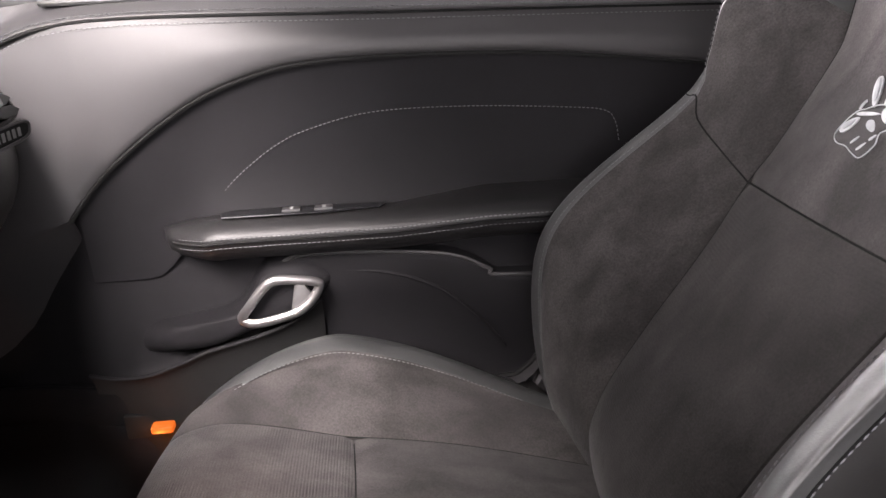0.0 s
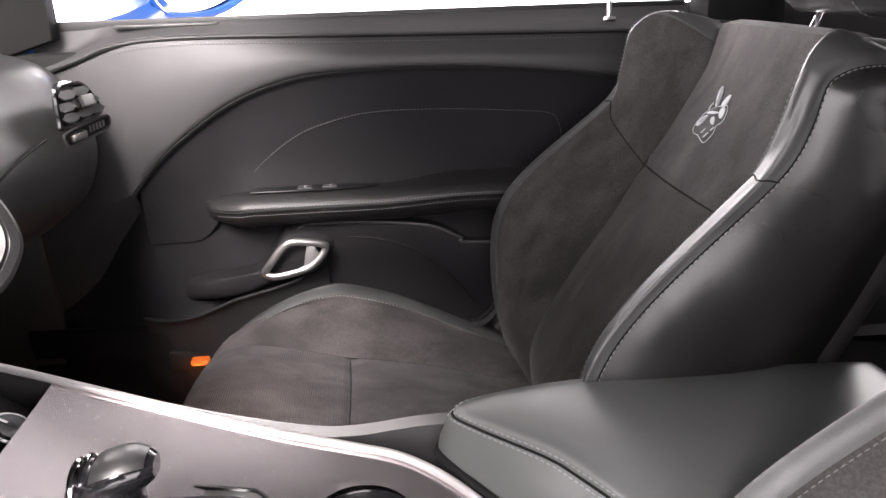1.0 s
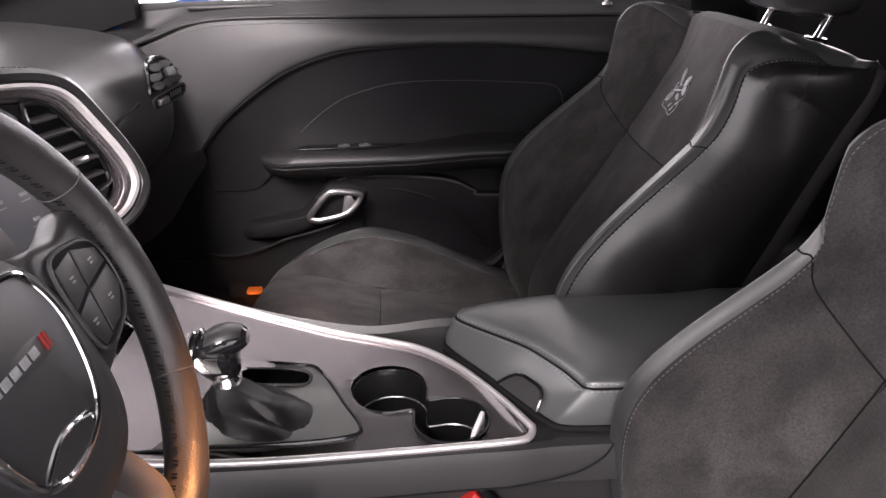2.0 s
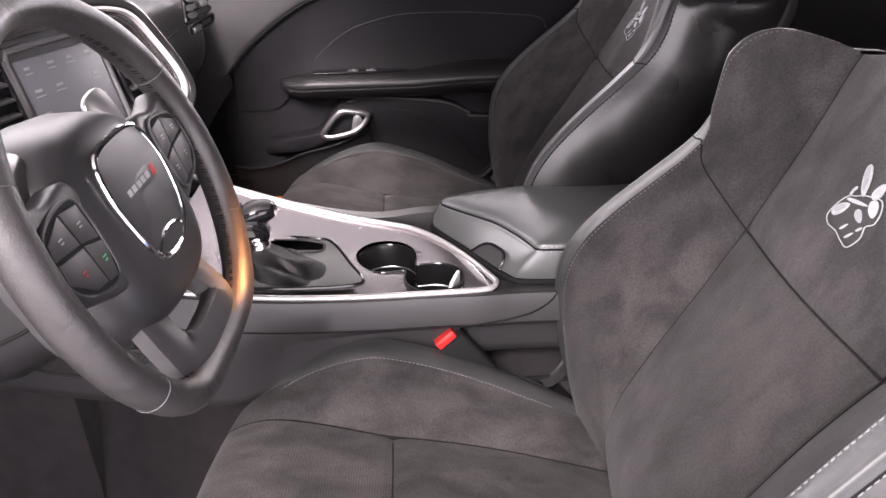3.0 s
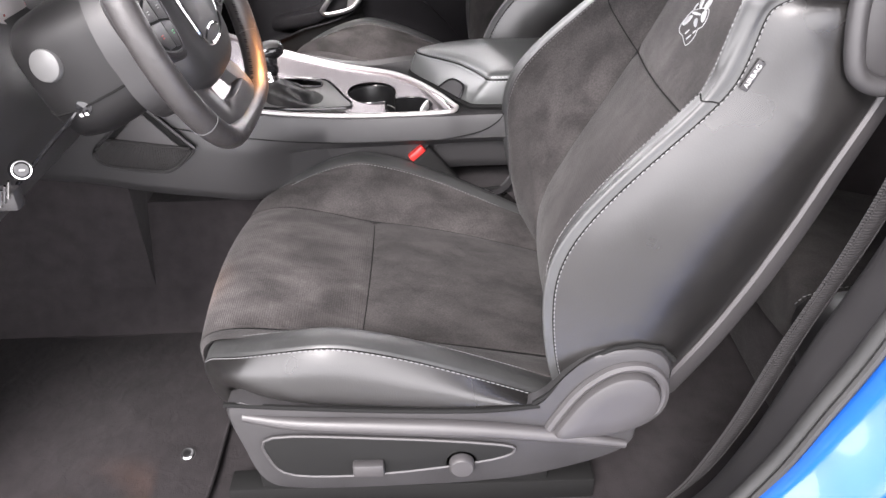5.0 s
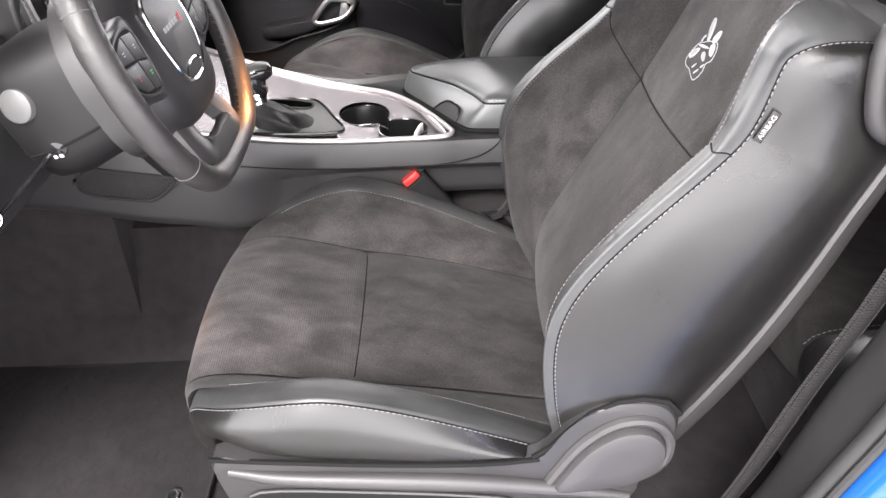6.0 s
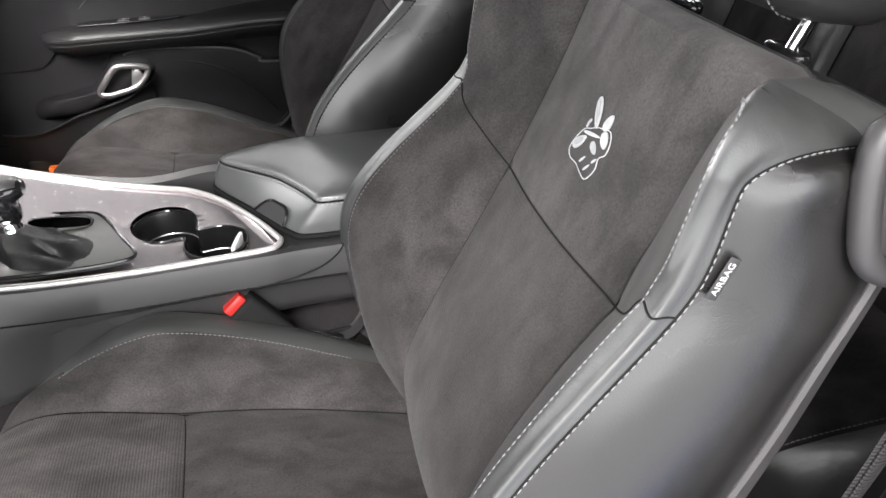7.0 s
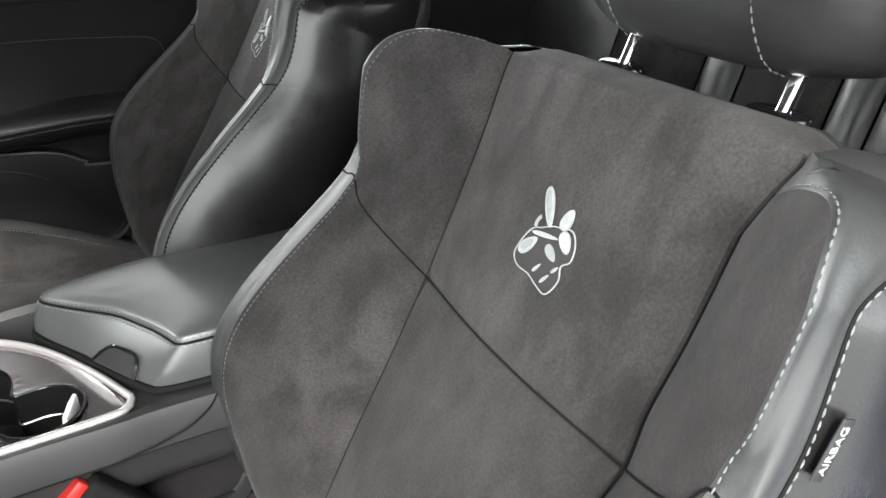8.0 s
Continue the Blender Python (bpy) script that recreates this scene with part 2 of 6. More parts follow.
def tube(path, r, n=8, closed=False, flat=1.0, bm=None):
    """A round bar along a path; r may be one radius or one for each point."""
    path = [V(p) for p in path]
    m = len(path)
    rows, up = [], None
    for i, p in enumerate(path):
        a = path[i - 1] if (i > 0 or closed) else p
        b = path[(i + 1) % m] if (i < m - 1 or closed) else p
        d = (b - a).normalized()
        if up is None:
            up = V((0, 0, 1)) if abs(d.z) < 0.9 else V((0, 1, 0))
        side = d.cross(up).normalized()
        up = side.cross(d).normalized()
        rad = r[i] if isinstance(r, (list, tuple)) else r
        rows.append([p + rad * (math.cos(k * 2 * math.pi / n) * side + flat * math.sin(k * 2 * math.pi / n) * up) for k in range(n)])
    return loft(rows, close_u=True, close_v=closed, cap=not closed, bm=bm)


def dashes(path, length=0.0042, gap=0.0022, r=0.0009, lift=(0, 0, 0), bm=None):
    """A row of stitches along a path."""
    bm = bm or bmesh.new()
    path = [V(p) + V(lift) for p in path]
    at, on = 0.0, []
    for a, b in zip(path[:-1], path[1:]):
        d = (b - a).length
        while d > 0 and at < d:
            on.append((a.lerp(b, at / d), (b - a).normalized()))
            at += length + gap
        at -= d
    for p, d in on:
        up = V((0, 0, 1)) if abs(d.z) < 0.9 else V((0, 1, 0))
        s = d.cross(up).normalized()
        u = s.cross(d)
        ring = []
        for k, w in ((-0.5, 0.5), (0.0, 1.0), (0.5, 0.5)):
            c = p + d * (k * length)
            ring.append([c + r * w * q for q in (s, u, -s, -u)])
        loft(ring, close_u=True, cap=True, bm=bm)
    return bm


def block(lo, hi, bevel=0.004, seg=2, bm=None):
    bm2 = bmesh.new()
    bmesh.ops.create_cube(bm2, size=1.0)
    for v in bm2.verts:
        v.co = V([lo[i] + (v.co[i] + 0.5) * (hi[i] - lo[i]) for i in range(3)])
    if bevel:
        bmesh.ops.bevel(bm2, geom=bm2.edges[:], offset=bevel, segments=seg, affect="EDGES", profile=0.5)
    return bm2


def prism(outline, axis, depth, bevel=0.003, seg=2):
    """A flat outline pushed out along a vector, with rounded rims."""
    bm = bmesh.new()
    base = [bm.verts.new(V(p)) for p in outline]
    f = bm.faces.new(base)
    ext = bmesh.ops.extrude_face_region(bm, geom=[f])
    top = [e for e in ext["geom"] if isinstance(e, bmesh.types.BMVert)]
    bmesh.ops.translate(bm, verts=top, vec=V(axis) * depth)
    bmesh.ops.recalc_face_normals(bm, faces=bm.faces[:])
    if bevel:
        rim = [e for e in bm.edges if (e.verts[0] in top) == (e.verts[1] in top)]
        bmesh.ops.bevel(bm, geom=rim, offset=bevel, segments=seg, affect="EDGES", profile=0.5, clamp_overlap=True)
    return bm


def lathe(profile, origin, axis, n=28):
    """Turns (radius, height) pairs about an axis."""
    axis = V(axis).normalized()
    a = axis.orthogonal().normalized()
    b = axis.cross(a)
    rows = [[V(origin) + axis * h + r * (math.cos(t) * a + math.sin(t) * b) for t in [2 * math.pi * k / n for k in range(n)]] for r, h in profile]
    return loft(rows, close_u=True, cap=True)


def part(name, bm, mat, parent=None, label="", smooth=True, m=None, angle=40):
    """Links a bmesh as one mesh object under a thing or a part."""
    if m is not None:
        bm.transform(m)
    bmesh.ops.recalc_face_normals(bm, faces=bm.faces[:])
    me = bpy.data.meshes.new(name)
    bm.to_mesh(me)
    bm.free()
    me.materials.append(mat)
    if smooth:
        me.polygons.foreach_set("use_smooth", [True] * len(me.polygons))
        me.set_sharp_from_angle(angle=radians(angle))
    ob = new(name, me)
    if parent is not None:
        ob.parent = parent
    if label:
        ob["label"] = label
    return ob


def thing(name, label, category, group="", at=(0, 0, 0)):
    e = new(name)
    e.empty_display_size = 0.05
    e.location = at
    return tagged(e, label, category, group)


def lettering(text, size, m, mat, parent, name="lettering", depth=0.0006):
    c = bpy.data.curves.new(name, "FONT")
    c.body, c.size, c.extrude, c.align_x, c.align_y = text, size, depth, "CENTER", "CENTER"
    tmp = bpy.data.objects.new("tmp", c)
    scene.collection.objects.link(tmp)
    dg = bpy.context.evaluated_depsgraph_get()
    me = bpy.data.meshes.new_from_object(tmp.evaluated_get(dg))
    bpy.data.objects.remove(tmp)
    me.transform(m)
    me.materials.clear()
    me.materials.append(mat)
    ob = new(name, me)
    ob.parent = parent
    return ob


def bars(specs, m, mat, parent, name="lettering", h=0.0006):
    """Plain bars (x, y, width, height) on a plane, in place of writing."""
    bm = bmesh.new()
    for x, y, w, t in specs:
        q = [(x - w / 2, y - t / 2), (x + w / 2, y - t / 2), (x + w / 2, y + t / 2), (x - w / 2, y + t / 2)]
        lo = [bm.verts.new((a, b, 0)) for a, b in q]
        hi = [bm.verts.new((a, b, h)) for a, b in q]
        bm.faces.new(hi)
        for k in range(4):
            bm.faces.new((lo[k], lo[(k + 1) % 4], hi[(k + 1) % 4], hi[k]))
    return part(name, bm, mat, parent, m=m, smooth=False)


def on_plane(o, right, up):
    """The pose of a plane at o with its x along right and its y along up."""
    r = V(right).normalized()
    n = r.cross(V(up)).normalized()
    u = n.cross(r)
    return Matrix(((r.x, u.x, n.x, o[0]), (r.y, u.y, n.y, o[1]), (r.z, u.z, n.z, o[2]), (0, 0, 0, 1)))

# ---- seats ----
FLOOR = 0.33
YD, YP, YC = -0.193, 0.570, 0.19
# backrest: bolster edge and main seam, bottom to top, as (x, half width, z)
EDGE = [(.540, .250, .520), (.508, .262, .620), (.494, .270, .700), (.492, .272, .772), (.510, .269, .823), (.547, .262, .870), (.595, .252, .917), (.645, .243, .966),
        (.660, .241, 1.000), (.674, .238, 1.046), (.688, .230, 1.075), (.706, .220, 1.091), (.730, .202, 1.097), (.756, .178, 1.092), (.778, .156, 1.084)]
SEAMS = [(.560, .150, .520), (.548, .146, .590), (.558, .141, .655), (.583, .138, .710), (.605, .138, .752), (.628, .139, .790), (.657, .142, .838), (.687, .145, .890),
         (.702, .147, .918), (.717, .149, .946), (.734, .150, .980), (.750, .150, 1.015), (.763, .151, 1.045), (.772, .152, 1.066), (.780, .152, 1.081)]
REAR = [(.655, .235, .560), (.685, .240, .615), (.717, .242, .675), (.745, .243, .735), (.762, .243, .775), (.783, .242, .825), (.800, .240, .870), (.815, .238, .905),
        (.830, .236, .940), (.843, .233, .970), (.853, .236, .997), (.862, .235, 1.015), (.868, .233, 1.030), (.872, .230, 1.043), (.875, .226, 1.051)]
# the stitched line where the bolster strip meets the side, over the shoulder and back
OUTER = [(e[0] + a, e[1] + b, e[2] - .001) for e, a, b in zip(EDGE[:10], (.017, .017, .018, .019, .020, .021, .023, .026, .029, .026), (.005, .005, .005, .006, .006, .006, .007, .007, .007, .007))]
OUTER += [(.708, .243, 1.056), (.726, .242, 1.064), (.753, .238, 1.066), (.785, .230, 1.062), (.815, .222, 1.056)]
CROSS = 7
# cushion: centre line, seam and bolster edge, front to back
C_MID = [(.085, 0, .520), (.052, 0, .552), (.040, 0, .590), (.055, 0, .620), (.105, 0, .632), (.175, 0, .622), (.245, 0, .606), (.272, 0, .600), (.340, 0, .590), (.430, 0, .572), (.565, 0, .535)]
C_SEAM = [(.090, .160, .520), (.058, .160, .552), (.047, .160, .590), (.064, .160, .618), (.112, .164, .630), (.175, .162, .621), (.242, .158, .605), (.268, .156, .600), (.335, .154, .590), (.425, .150, .572), (.565, .140, .535)]
C_EDGE = [(.104, .195, .520), (.074, .196, .555), (.064, .198, .592), (.078, .208, .624), (.114, .236, .645), (.170, .257, .668), (.232, .265, .681), (.265, .265, .679), (.335, .264, .660), (.420, .260, .624), (.530, .252, .570)]
C_LOW = [(.140, .205, .505), (.112, .212, .530), (.104, .218, .560), (.110, .232, .588), (.138, .258, .598), (.188, .274, .595), (.240, .278, .590), (.268, .278, .588), (.335, .278, .582), (.420, .277, .578), (.505, .272, .582)]


def at_height(curve, z):
    for a, b in zip(curve[:-1], curve[1:]):
        if a[2] <= z <= b[2]:
            k = (z - a[2]) / (b[2] - a[2])
            return a[0] + k * (b[0] - a[0]), a[1] + k * (b[1] - a[1])
    return curve[-1][:2]


def between(row, u):
    """The point at a broken index of a row."""
    k = min(int(u), len(row) - 2)
    return row[k].lerp(row[k + 1], u - k)


def build_seat(name, yc, out, label, group, lean=0.0, lift=0.0):
    """A bucket seat; out is the side of its door, -1 or 1."""
    seat = thing(name, label, "car seat", group, (0.30, yc, FLOOR))

    def w(p):
        dx = lean * max(0.0, min(1.0, (1.02 - p[2]) / 0.42))
        dz = lift * max(0.0, min(1.0, (p[2] - 0.38) / 0.10))
        return V((p[0] - 0.30 - dx, out * p[1], p[2] - FLOOR + dz))

    N = 8
    edge, seam, rear, outl = soften(cr(EDGE, N), 12), soften(cr(SEAMS, N), 12), soften(cr(REAR, N), 16), soften(cr(OUTER, N), 12)
    rows = len(edge)
    cut = CROSS * N

    def crease(i):
        return 0.0042 * math.exp(-((i - cut) / 1.5) ** 2)

    def draw_in(i):
        """The door-side seam runs a little nearer the middle."""
        return (0.016 - 0.007 * math.exp(-((i / N - CROSS) / 0.8) ** 2)) * max(0.0, min(1.0, (13.5 - i / N) / 2.0))

    # one cross-section of a wing: from the main seam round the bolster to the rear edge
    shut = round(12.5 * N)

    def wing_rows(near):
        wings = []
        for i in range(rows):
            s, e, r = seam[i] - V((0, draw_in(i) if near else 0.0, 0)), edge[i], rear[i]
            tight = max(0.0, min(1.0, (rows - 1 - i) / (2.5 * N)))
            k = 0.25 + 0.75 * tight
            c = crease(i)
            thin = 1.0 - 0.5 * max(0.0, min(1.0, (i - cut + 4) / (1.5 * N)))
            fwd = V((-0.8, 0.35, 0.45)).normalized()
            up_k = max(0.0, min(1.0, (i - cut - 4) / (2.0 * N)))
            p4 = e + V((0.013 * k * thin * (1 - up_k) + c - 0.004 * up_k - 0.6 * c, -0.019 * k * thin * (1 - up_k) + 0.006 * up_k, 0.001))
            p5 = (e.lerp(p4.lerp(outl[i], 0.45), 0.45) + V((0.001 + c * 0.2, 0, 0))).lerp(p4.lerp(outl[i], 0.36) + V((-0.002, 0.002, 0.004)), up_k)
            p6 = (e.lerp(outl[i], 0.5) + V((-0.003, 0.003, 0.002 + 0.006 * (1 - k)))).lerp(p4.lerp(outl[i], 0.72) + V((-0.001, 0.003, 0.004)), up_k)
            pts = [s + V((0.004, 0, -0.002)),
                   s.lerp(e, 0.08) + fwd * (0.002 - c),
                   s.lerp(e, 0.35) + fwd * (0.007 * k - c),
                   s.lerp(e, 0.70) + fwd * (0.006 * k - c),
                   p4,
                   p5,
                   p6,
                   outl[i],
                   outl[i].lerp(r, 0.22) + V((0, 0.013, 0)),
                   outl[i].lerp(r, 0.64) + V((0, 0.025 - 0.010 * up_k, 0)),
                   r]
            wings.append(cr(pts, 4))
        return wings

    for sgn in (1, -1):
        def f(p, sgn=sgn):
            return w((p.x, sgn * p.y, p.z))
        fine = wing_rows(sgn > 0)
        last_row = shut if sgn > 0 else rows - 1
        # the suede facing of the door side ends in a rounded tongue
        cols = [16 * math.sqrt(max(0.0, 1.0 - max(0.0, (i - shut + 1.7 * N) / (1.7 * N)) ** 2)) if sgn > 0 else 16 for i in range(rows)]

        def across(i, lo, hi, n, f=f, fine=fine):
            return [f(between(fine[i], lo + (hi - lo) * k / n)) for k in range(n + 1)]
        part("bolster_lower_cover", loft([across(i, 0, cols[i], 16) for i in range(0, cut + 1)]), SUEDE, seat, "charcoal suede bolster facing")
        part("bolster_upper_cover", loft([across(i, 0, cols[i], 16) for i in range(cut, last_row + 1)]), SUEDE, seat, "charcoal suede shoulder facing")
        part("bolster_edge", loft([across(i, cols[i], 28, 14) for i in range(rows)]), EDGE_LEATHER, seat, "black leather bolster edge strip")
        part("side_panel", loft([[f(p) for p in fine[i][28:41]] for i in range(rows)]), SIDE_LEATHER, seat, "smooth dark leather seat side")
        # seams and stitches
        part("seam", tube([f(fine[i][0] + V((-.0030, 0, .0016))) for i in range(0, rows, 2)], 0.0007, 6), SEAM, seat)
        part("cross_seam", tube([f(p + V((-.0004, 0, .0003))) for p in fine[cut][0:29]], 0.0009, 6), SEAM, seat)
        last = fine[-1][12:]
        part("shoulder_cap", loft([[f(p) for p in last], [f(p.lerp(V((.872, p.y * .99, 1.052)), .3) + V((0, 0, .007))) for p in last], [f(p.lerp(V((.872, p.y * .99, 1.052)), .65) + V((0, 0, .008))) for p in last], [f(V((.880, p.y * .98, 1.048))) for p in last]]), EDGE_LEATHER, seat, "black leather shoulder")
        inner = [f(between(fine[i], 15 if sgn < 0 else cols[i] + 1.0) + V((-0.0012, 0, 0.0008))) for i in range(4, last_row - (0 if sgn > 0 else 3))]
        outer = [f(fine[i][28].lerp(fine[i][29], 0.14) + V((-0.0006, 0.0012, 0.0004))) for i in range(4, rows - 4)]
        part("edge_stitching", dashes(outer, 0.0044, 0.0020, 0.0008), THREAD, seat, "silver grey stitching")
        part("facing_stitching", dashes(inner, 0.0036, 0.0022, 0.0007), DARK_THREAD if sgn < 0 else THREAD, seat, "grey stitching")
        part("edge_seam", tube([f(fine[i][28] + V((-0.0002, 0.0004, 0))) for i in range(2, rows - 2, 2)], 0.0012, 5), SEAM, seat)
    if out > 0:
        i1 = 3 * N
        part("side_seam", tube([w((p.x, -p.y - .0026, p.z - .012 * k / 12)) for k, p in enumerate(fine[i1][28:41])], 0.0016, 6), SEAM, seat)
    # centre of the back
    fr = [-1, -.98, -.94, -.8, -.55, -.28, 0, .28, .55, .8, .94, .98, 1]

    def mid(i, q):
        s = seam[i]
        groove = 0.004 if abs(q) == 1 else 0.0
        return V((s.x + groove - 0.012 * (1 - q * q) + crease(i), q * (s.y - (draw_in(i) if q > 0 else 0.0)), s.z + 0.004 * (1 - q * q)))

    low = [[w(mid(i, q)) for q in fr] for i in range(0, cut + 1)]
    high = [[w(mid(i, q)) for q in fr] for i in range(cut, rows)]
    part("centre_insert_lower", loft(low), RIBBED, seat, "charcoal ribbed cloth back insert")
    part("centre_insert_upper", loft(high), SUEDE, seat, "charcoal suede back insert")
    part("insert_seam", tube([w(mid(cut, -.99 + .99 * k / 12) + V((-.0012 - .002 * abs(k / 12 - 1) ** 8, 0, .0008))) for k in range(25)], 0.0010, 6), SEAM, seat)
    # rounded top of the back and its rear shell
    top = []
    for k, (dx, dz) in enumerate([(0, 0), (.006, .003), (.016, .0045), (.034, .002), (.052, -.006), (.078, -.022)]):
        top.append([w((mid(rows - 1, q).x + dx * (1 if abs(q) < .99 else .95), q * (0.152 + 0.001 * k), mid(rows - 1, q).z + dz - .005 * k * max(0.0, (abs(q) - .78) / .22) ** 2)) for q in fr])
    part("back_top_cover", loft([[a.lerp(b, t) for a, b in zip(top[k], top[k + 1])] for k in range(4) for t in (0, .5)] + [top[4]]), SUEDE, seat, "charcoal suede top of the back")
    part("back_top", loft([top[4], [a.lerp(b, .5) for a, b in zip(top[4], top[5])], top[5]]), LEATHER, seat, "black leather top roll")
    part("top_piping", tube([p + V((0, 0, .0004)) for p in top[4]], 0.0016, 6), LEATHER, seat)
    shell = []
    for i in range(0, rows, 4):
        r = rear[i]
        ring = []
        side = 0.024 - 0.016 * i / rows
        half = [(1.0, -0.004, -0.012), (1.0, -0.001, 0.002), (1.0, 0.003, 0.0045), (0.995, side, 0.001), (0.96, side + 0.010, 0), (0.5, side + 0.024, 0), (0.0, side + 0.026, 0)]
        for sgn, (q, deep, wide) in [(-1, h) for h in half] + [(1, h) for h in half[-2::-1]]:
            ring.append(w((r.x + deep, sgn * q * (r.y + (wide if sgn > 0 else min(wide, 0.0))), r.z - deep * 0.35)))
        shell.append(ring)
    part("back_shell", loft(shell), GREY_PLASTIC, seat, "grey plastic seat back shell")
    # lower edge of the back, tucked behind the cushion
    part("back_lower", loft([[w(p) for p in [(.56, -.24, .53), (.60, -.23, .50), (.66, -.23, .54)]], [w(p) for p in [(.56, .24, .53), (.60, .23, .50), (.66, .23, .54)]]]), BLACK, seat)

    # cushion
    mids, cs, ce, cl = soften(cr(C_MID, N), 10), soften(cr(C_SEAM, N), 10), soften(cr(C_EDGE, N), 24), soften(cr(C_LOW, N), 16)
    crow = len(cs)

    def ccrease(i):
        return 0.0042 * math.exp(-((i - CROSS * N) / 1.5) ** 2)

    wings = []
    for i in range(crow):
        s, e, l = cs[i], ce[i], cl[i]
        up = V((0, -0.3, 1)).normalized()
        early = min(1.0, i / (3.5 * N))
        pts = [s + V((0.002 * (1 - early), 0, -0.004)),
               s.lerp(e, 0.10) + up * 0.001,
               s.lerp(e, 0.35) + up * 0.007 * early,
               s.lerp(e, 0.65) + up * 0.007 * early,
               e + V((0, -0.036, -0.004)),
               e + V((0, -0.018, 0.001)),
               e + V((0, -0.004, 0.000)),
               e + V((0, 0.005, -0.004 * early)),
               e.lerp(l, 0.40) + V((-0.003, 0.016, 0)),
               e.lerp(l, 0.80) + V((0, 0.012, 0)),
               l]
        wings.append(cr(pts, 4))
    first = 3 * N - 2
    for sgn in (1, -1):
        def f(p, sgn=sgn):
            return w((p.x, sgn * p.y, p.z))
        part("cushion_bolster", loft([[f(p) for p in wings[i][0:17]] for i in range(0, crow)]), SUEDE, seat, "charcoal suede thigh bolster")
        part("cushion_edge", loft([[f(p) for p in wings[i][16:29]] for i in range(0, crow)]), EDGE_LEATHER, seat, "black leather cushion edge strip")
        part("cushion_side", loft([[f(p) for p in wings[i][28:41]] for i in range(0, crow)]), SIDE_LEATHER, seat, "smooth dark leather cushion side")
        part("cushion_seam", tube([f(wings[i][0] + V((0, 0, .0022))) for i in range(first, crow, 2)], 0.0010, 6), SEAM, seat)
        # black tube that draws the shade between cushion side and base
        part("base_gap_shade", tube([f(p) for p in cr([(.112, .286, .606), (.16, .287, .602), (.20, .287, .598), (.32, .287, .588), (.43, .287, .584), (.50, .286, .588)], 5)], 0.0035, 6), SEAM, seat)
        o = [f(wings[i][28].lerp(wings[i][29], 0.16) + V((0, 0.0012, 0.0006))) for i in range(first, crow - 3)]
        n = [f(wings[i][15] + V((0, 0, 0.0010))) for i in range(first + 2, crow - 3)]
        part("edge_stitching", dashes(o, 0.0048, 0.0020, 0.0009), THREAD, seat, "silver grey stitching")
        part("facing_stitching", dashes(n, 0.0036, 0.0022, 0.0007), THREAD, seat, "grey stitching")
        part("edge_seam", tube([f(wings[i][28] + V((0, 0.0004, 0.0002))) for i in range(first, crow - 2, 2)], 0.0012, 5), SEAM, seat)

    def cmid(i, q):
        s, m0 = cs[i], mids[i]
        k = q * q
        groove = 0.004 if abs(q) == 1 else 0.0
        return V((m0.x + (s.x - m0.x) * k, q * s.y, m0.z + (s.z - m0.z) * k + 0.010 * (1 - k) * min(1, i / (3 * N)) - groove - ccrease(i)))

    ccut = CROSS * N
    part("cushion_front_insert", loft([[w(cmid(i, q)) for q in fr] for i in range(0, ccut + 1)]), RIBBED_LIT, seat, "charcoal ribbed suede cushion front, lightened as if lit")
    part("cushion_rear_insert", loft([[w(cmid(i, q)) for q in fr] for i in range(ccut, crow)]), SUEDE, seat, "charcoal suede cushion rear")
    part("cushion_cross_seam", tube([w(cmid(ccut, -1 + k / 12)) for k in range(25)], 0.0009, 6), SEAM, seat)
    part("cushion_base", block(w((.12, -.235, .46)), w((.54, .235, .53)), 0.01) if out > 0 else block(w((.12, .235, .46)), w((.54, -.235, .53)), 0.01), BLACK, seat)

    # embroidered emblem: plain leaf and shield shapes
    scale, z0, y0 = 0.000150, 0.974, (0.003 if out < 0 else 0.016)

    def emb(px, py, up_by=0.0012):
        dx, dy = px - 262, py - 330
        px, py = 262 + dx * 0.927 + dy * 0.375, 330 - dx * 0.375 + dy * 0.927
        a, b = (px - 262) * scale * 1.10, (330 - py) * scale * 0.93
        z = z0 + b * 0.90
        x, half = at_height(SEAMS, z)
        y = y0 - a
        q = y / half
        p = w((x - 0.012 * (1 - q * q) - up_by, 0, z + 0.004 * (1 - q * q) + up_by * 0.5))
        return V((p.x, y, p.z))

    def leaf(cx, cy, length, width, ang):
        pts = []
        for k in range(24):
            t = 2 * math.pi * k / 24
            lx, ly = math.cos(t) * length, math.sin(t) * width * (1 - 0.25 * math.cos(t))
            pts.append((cx + lx * math.cos(ang) - ly * math.sin(ang), cy + lx * math.sin(ang) + ly * math.cos(ang)))
        return pts

    def patch(name, pts, mat, lift):
        bm = bmesh.new()
        mx, my = sum(p[0] for p in pts) / len(pts), sum(p[1] for p in pts) / len(pts)
        loops = [[emb(mx + (x - mx) * k, my + (y - my) * k, lift * h) for x, y in pts] for k, h in ((1.03, 0.2), (0.97, 1.0), (0.6, 1.1), (0.2, 1.12))]
        loft(loops, close_u=True, bm=bm)
        bm.faces.new(list(bm.verts)[-len(pts):])
        part(name, bm, mat, emblem)

    emblem = part("emblem", tube([emb(*p, 0.0010) for p in [(q.x, q.y) for q in closed_cr([(60, 410, 0), (100, 335, 0), (170, 270, 0), (235, 262, 0), (300, 252, 0), (350, 255, 0), (440, 270, 0), (464, 340, 0), (445, 420, 0), (390, 450, 0), (382, 525, 0), (312, 596, 0), (245, 562, 0), (180, 508, 0), (95, 470, 0)], 6)]], 0.0006, 6, closed=True), SILVER_CLOTH, seat, "silver embroidered winged emblem")
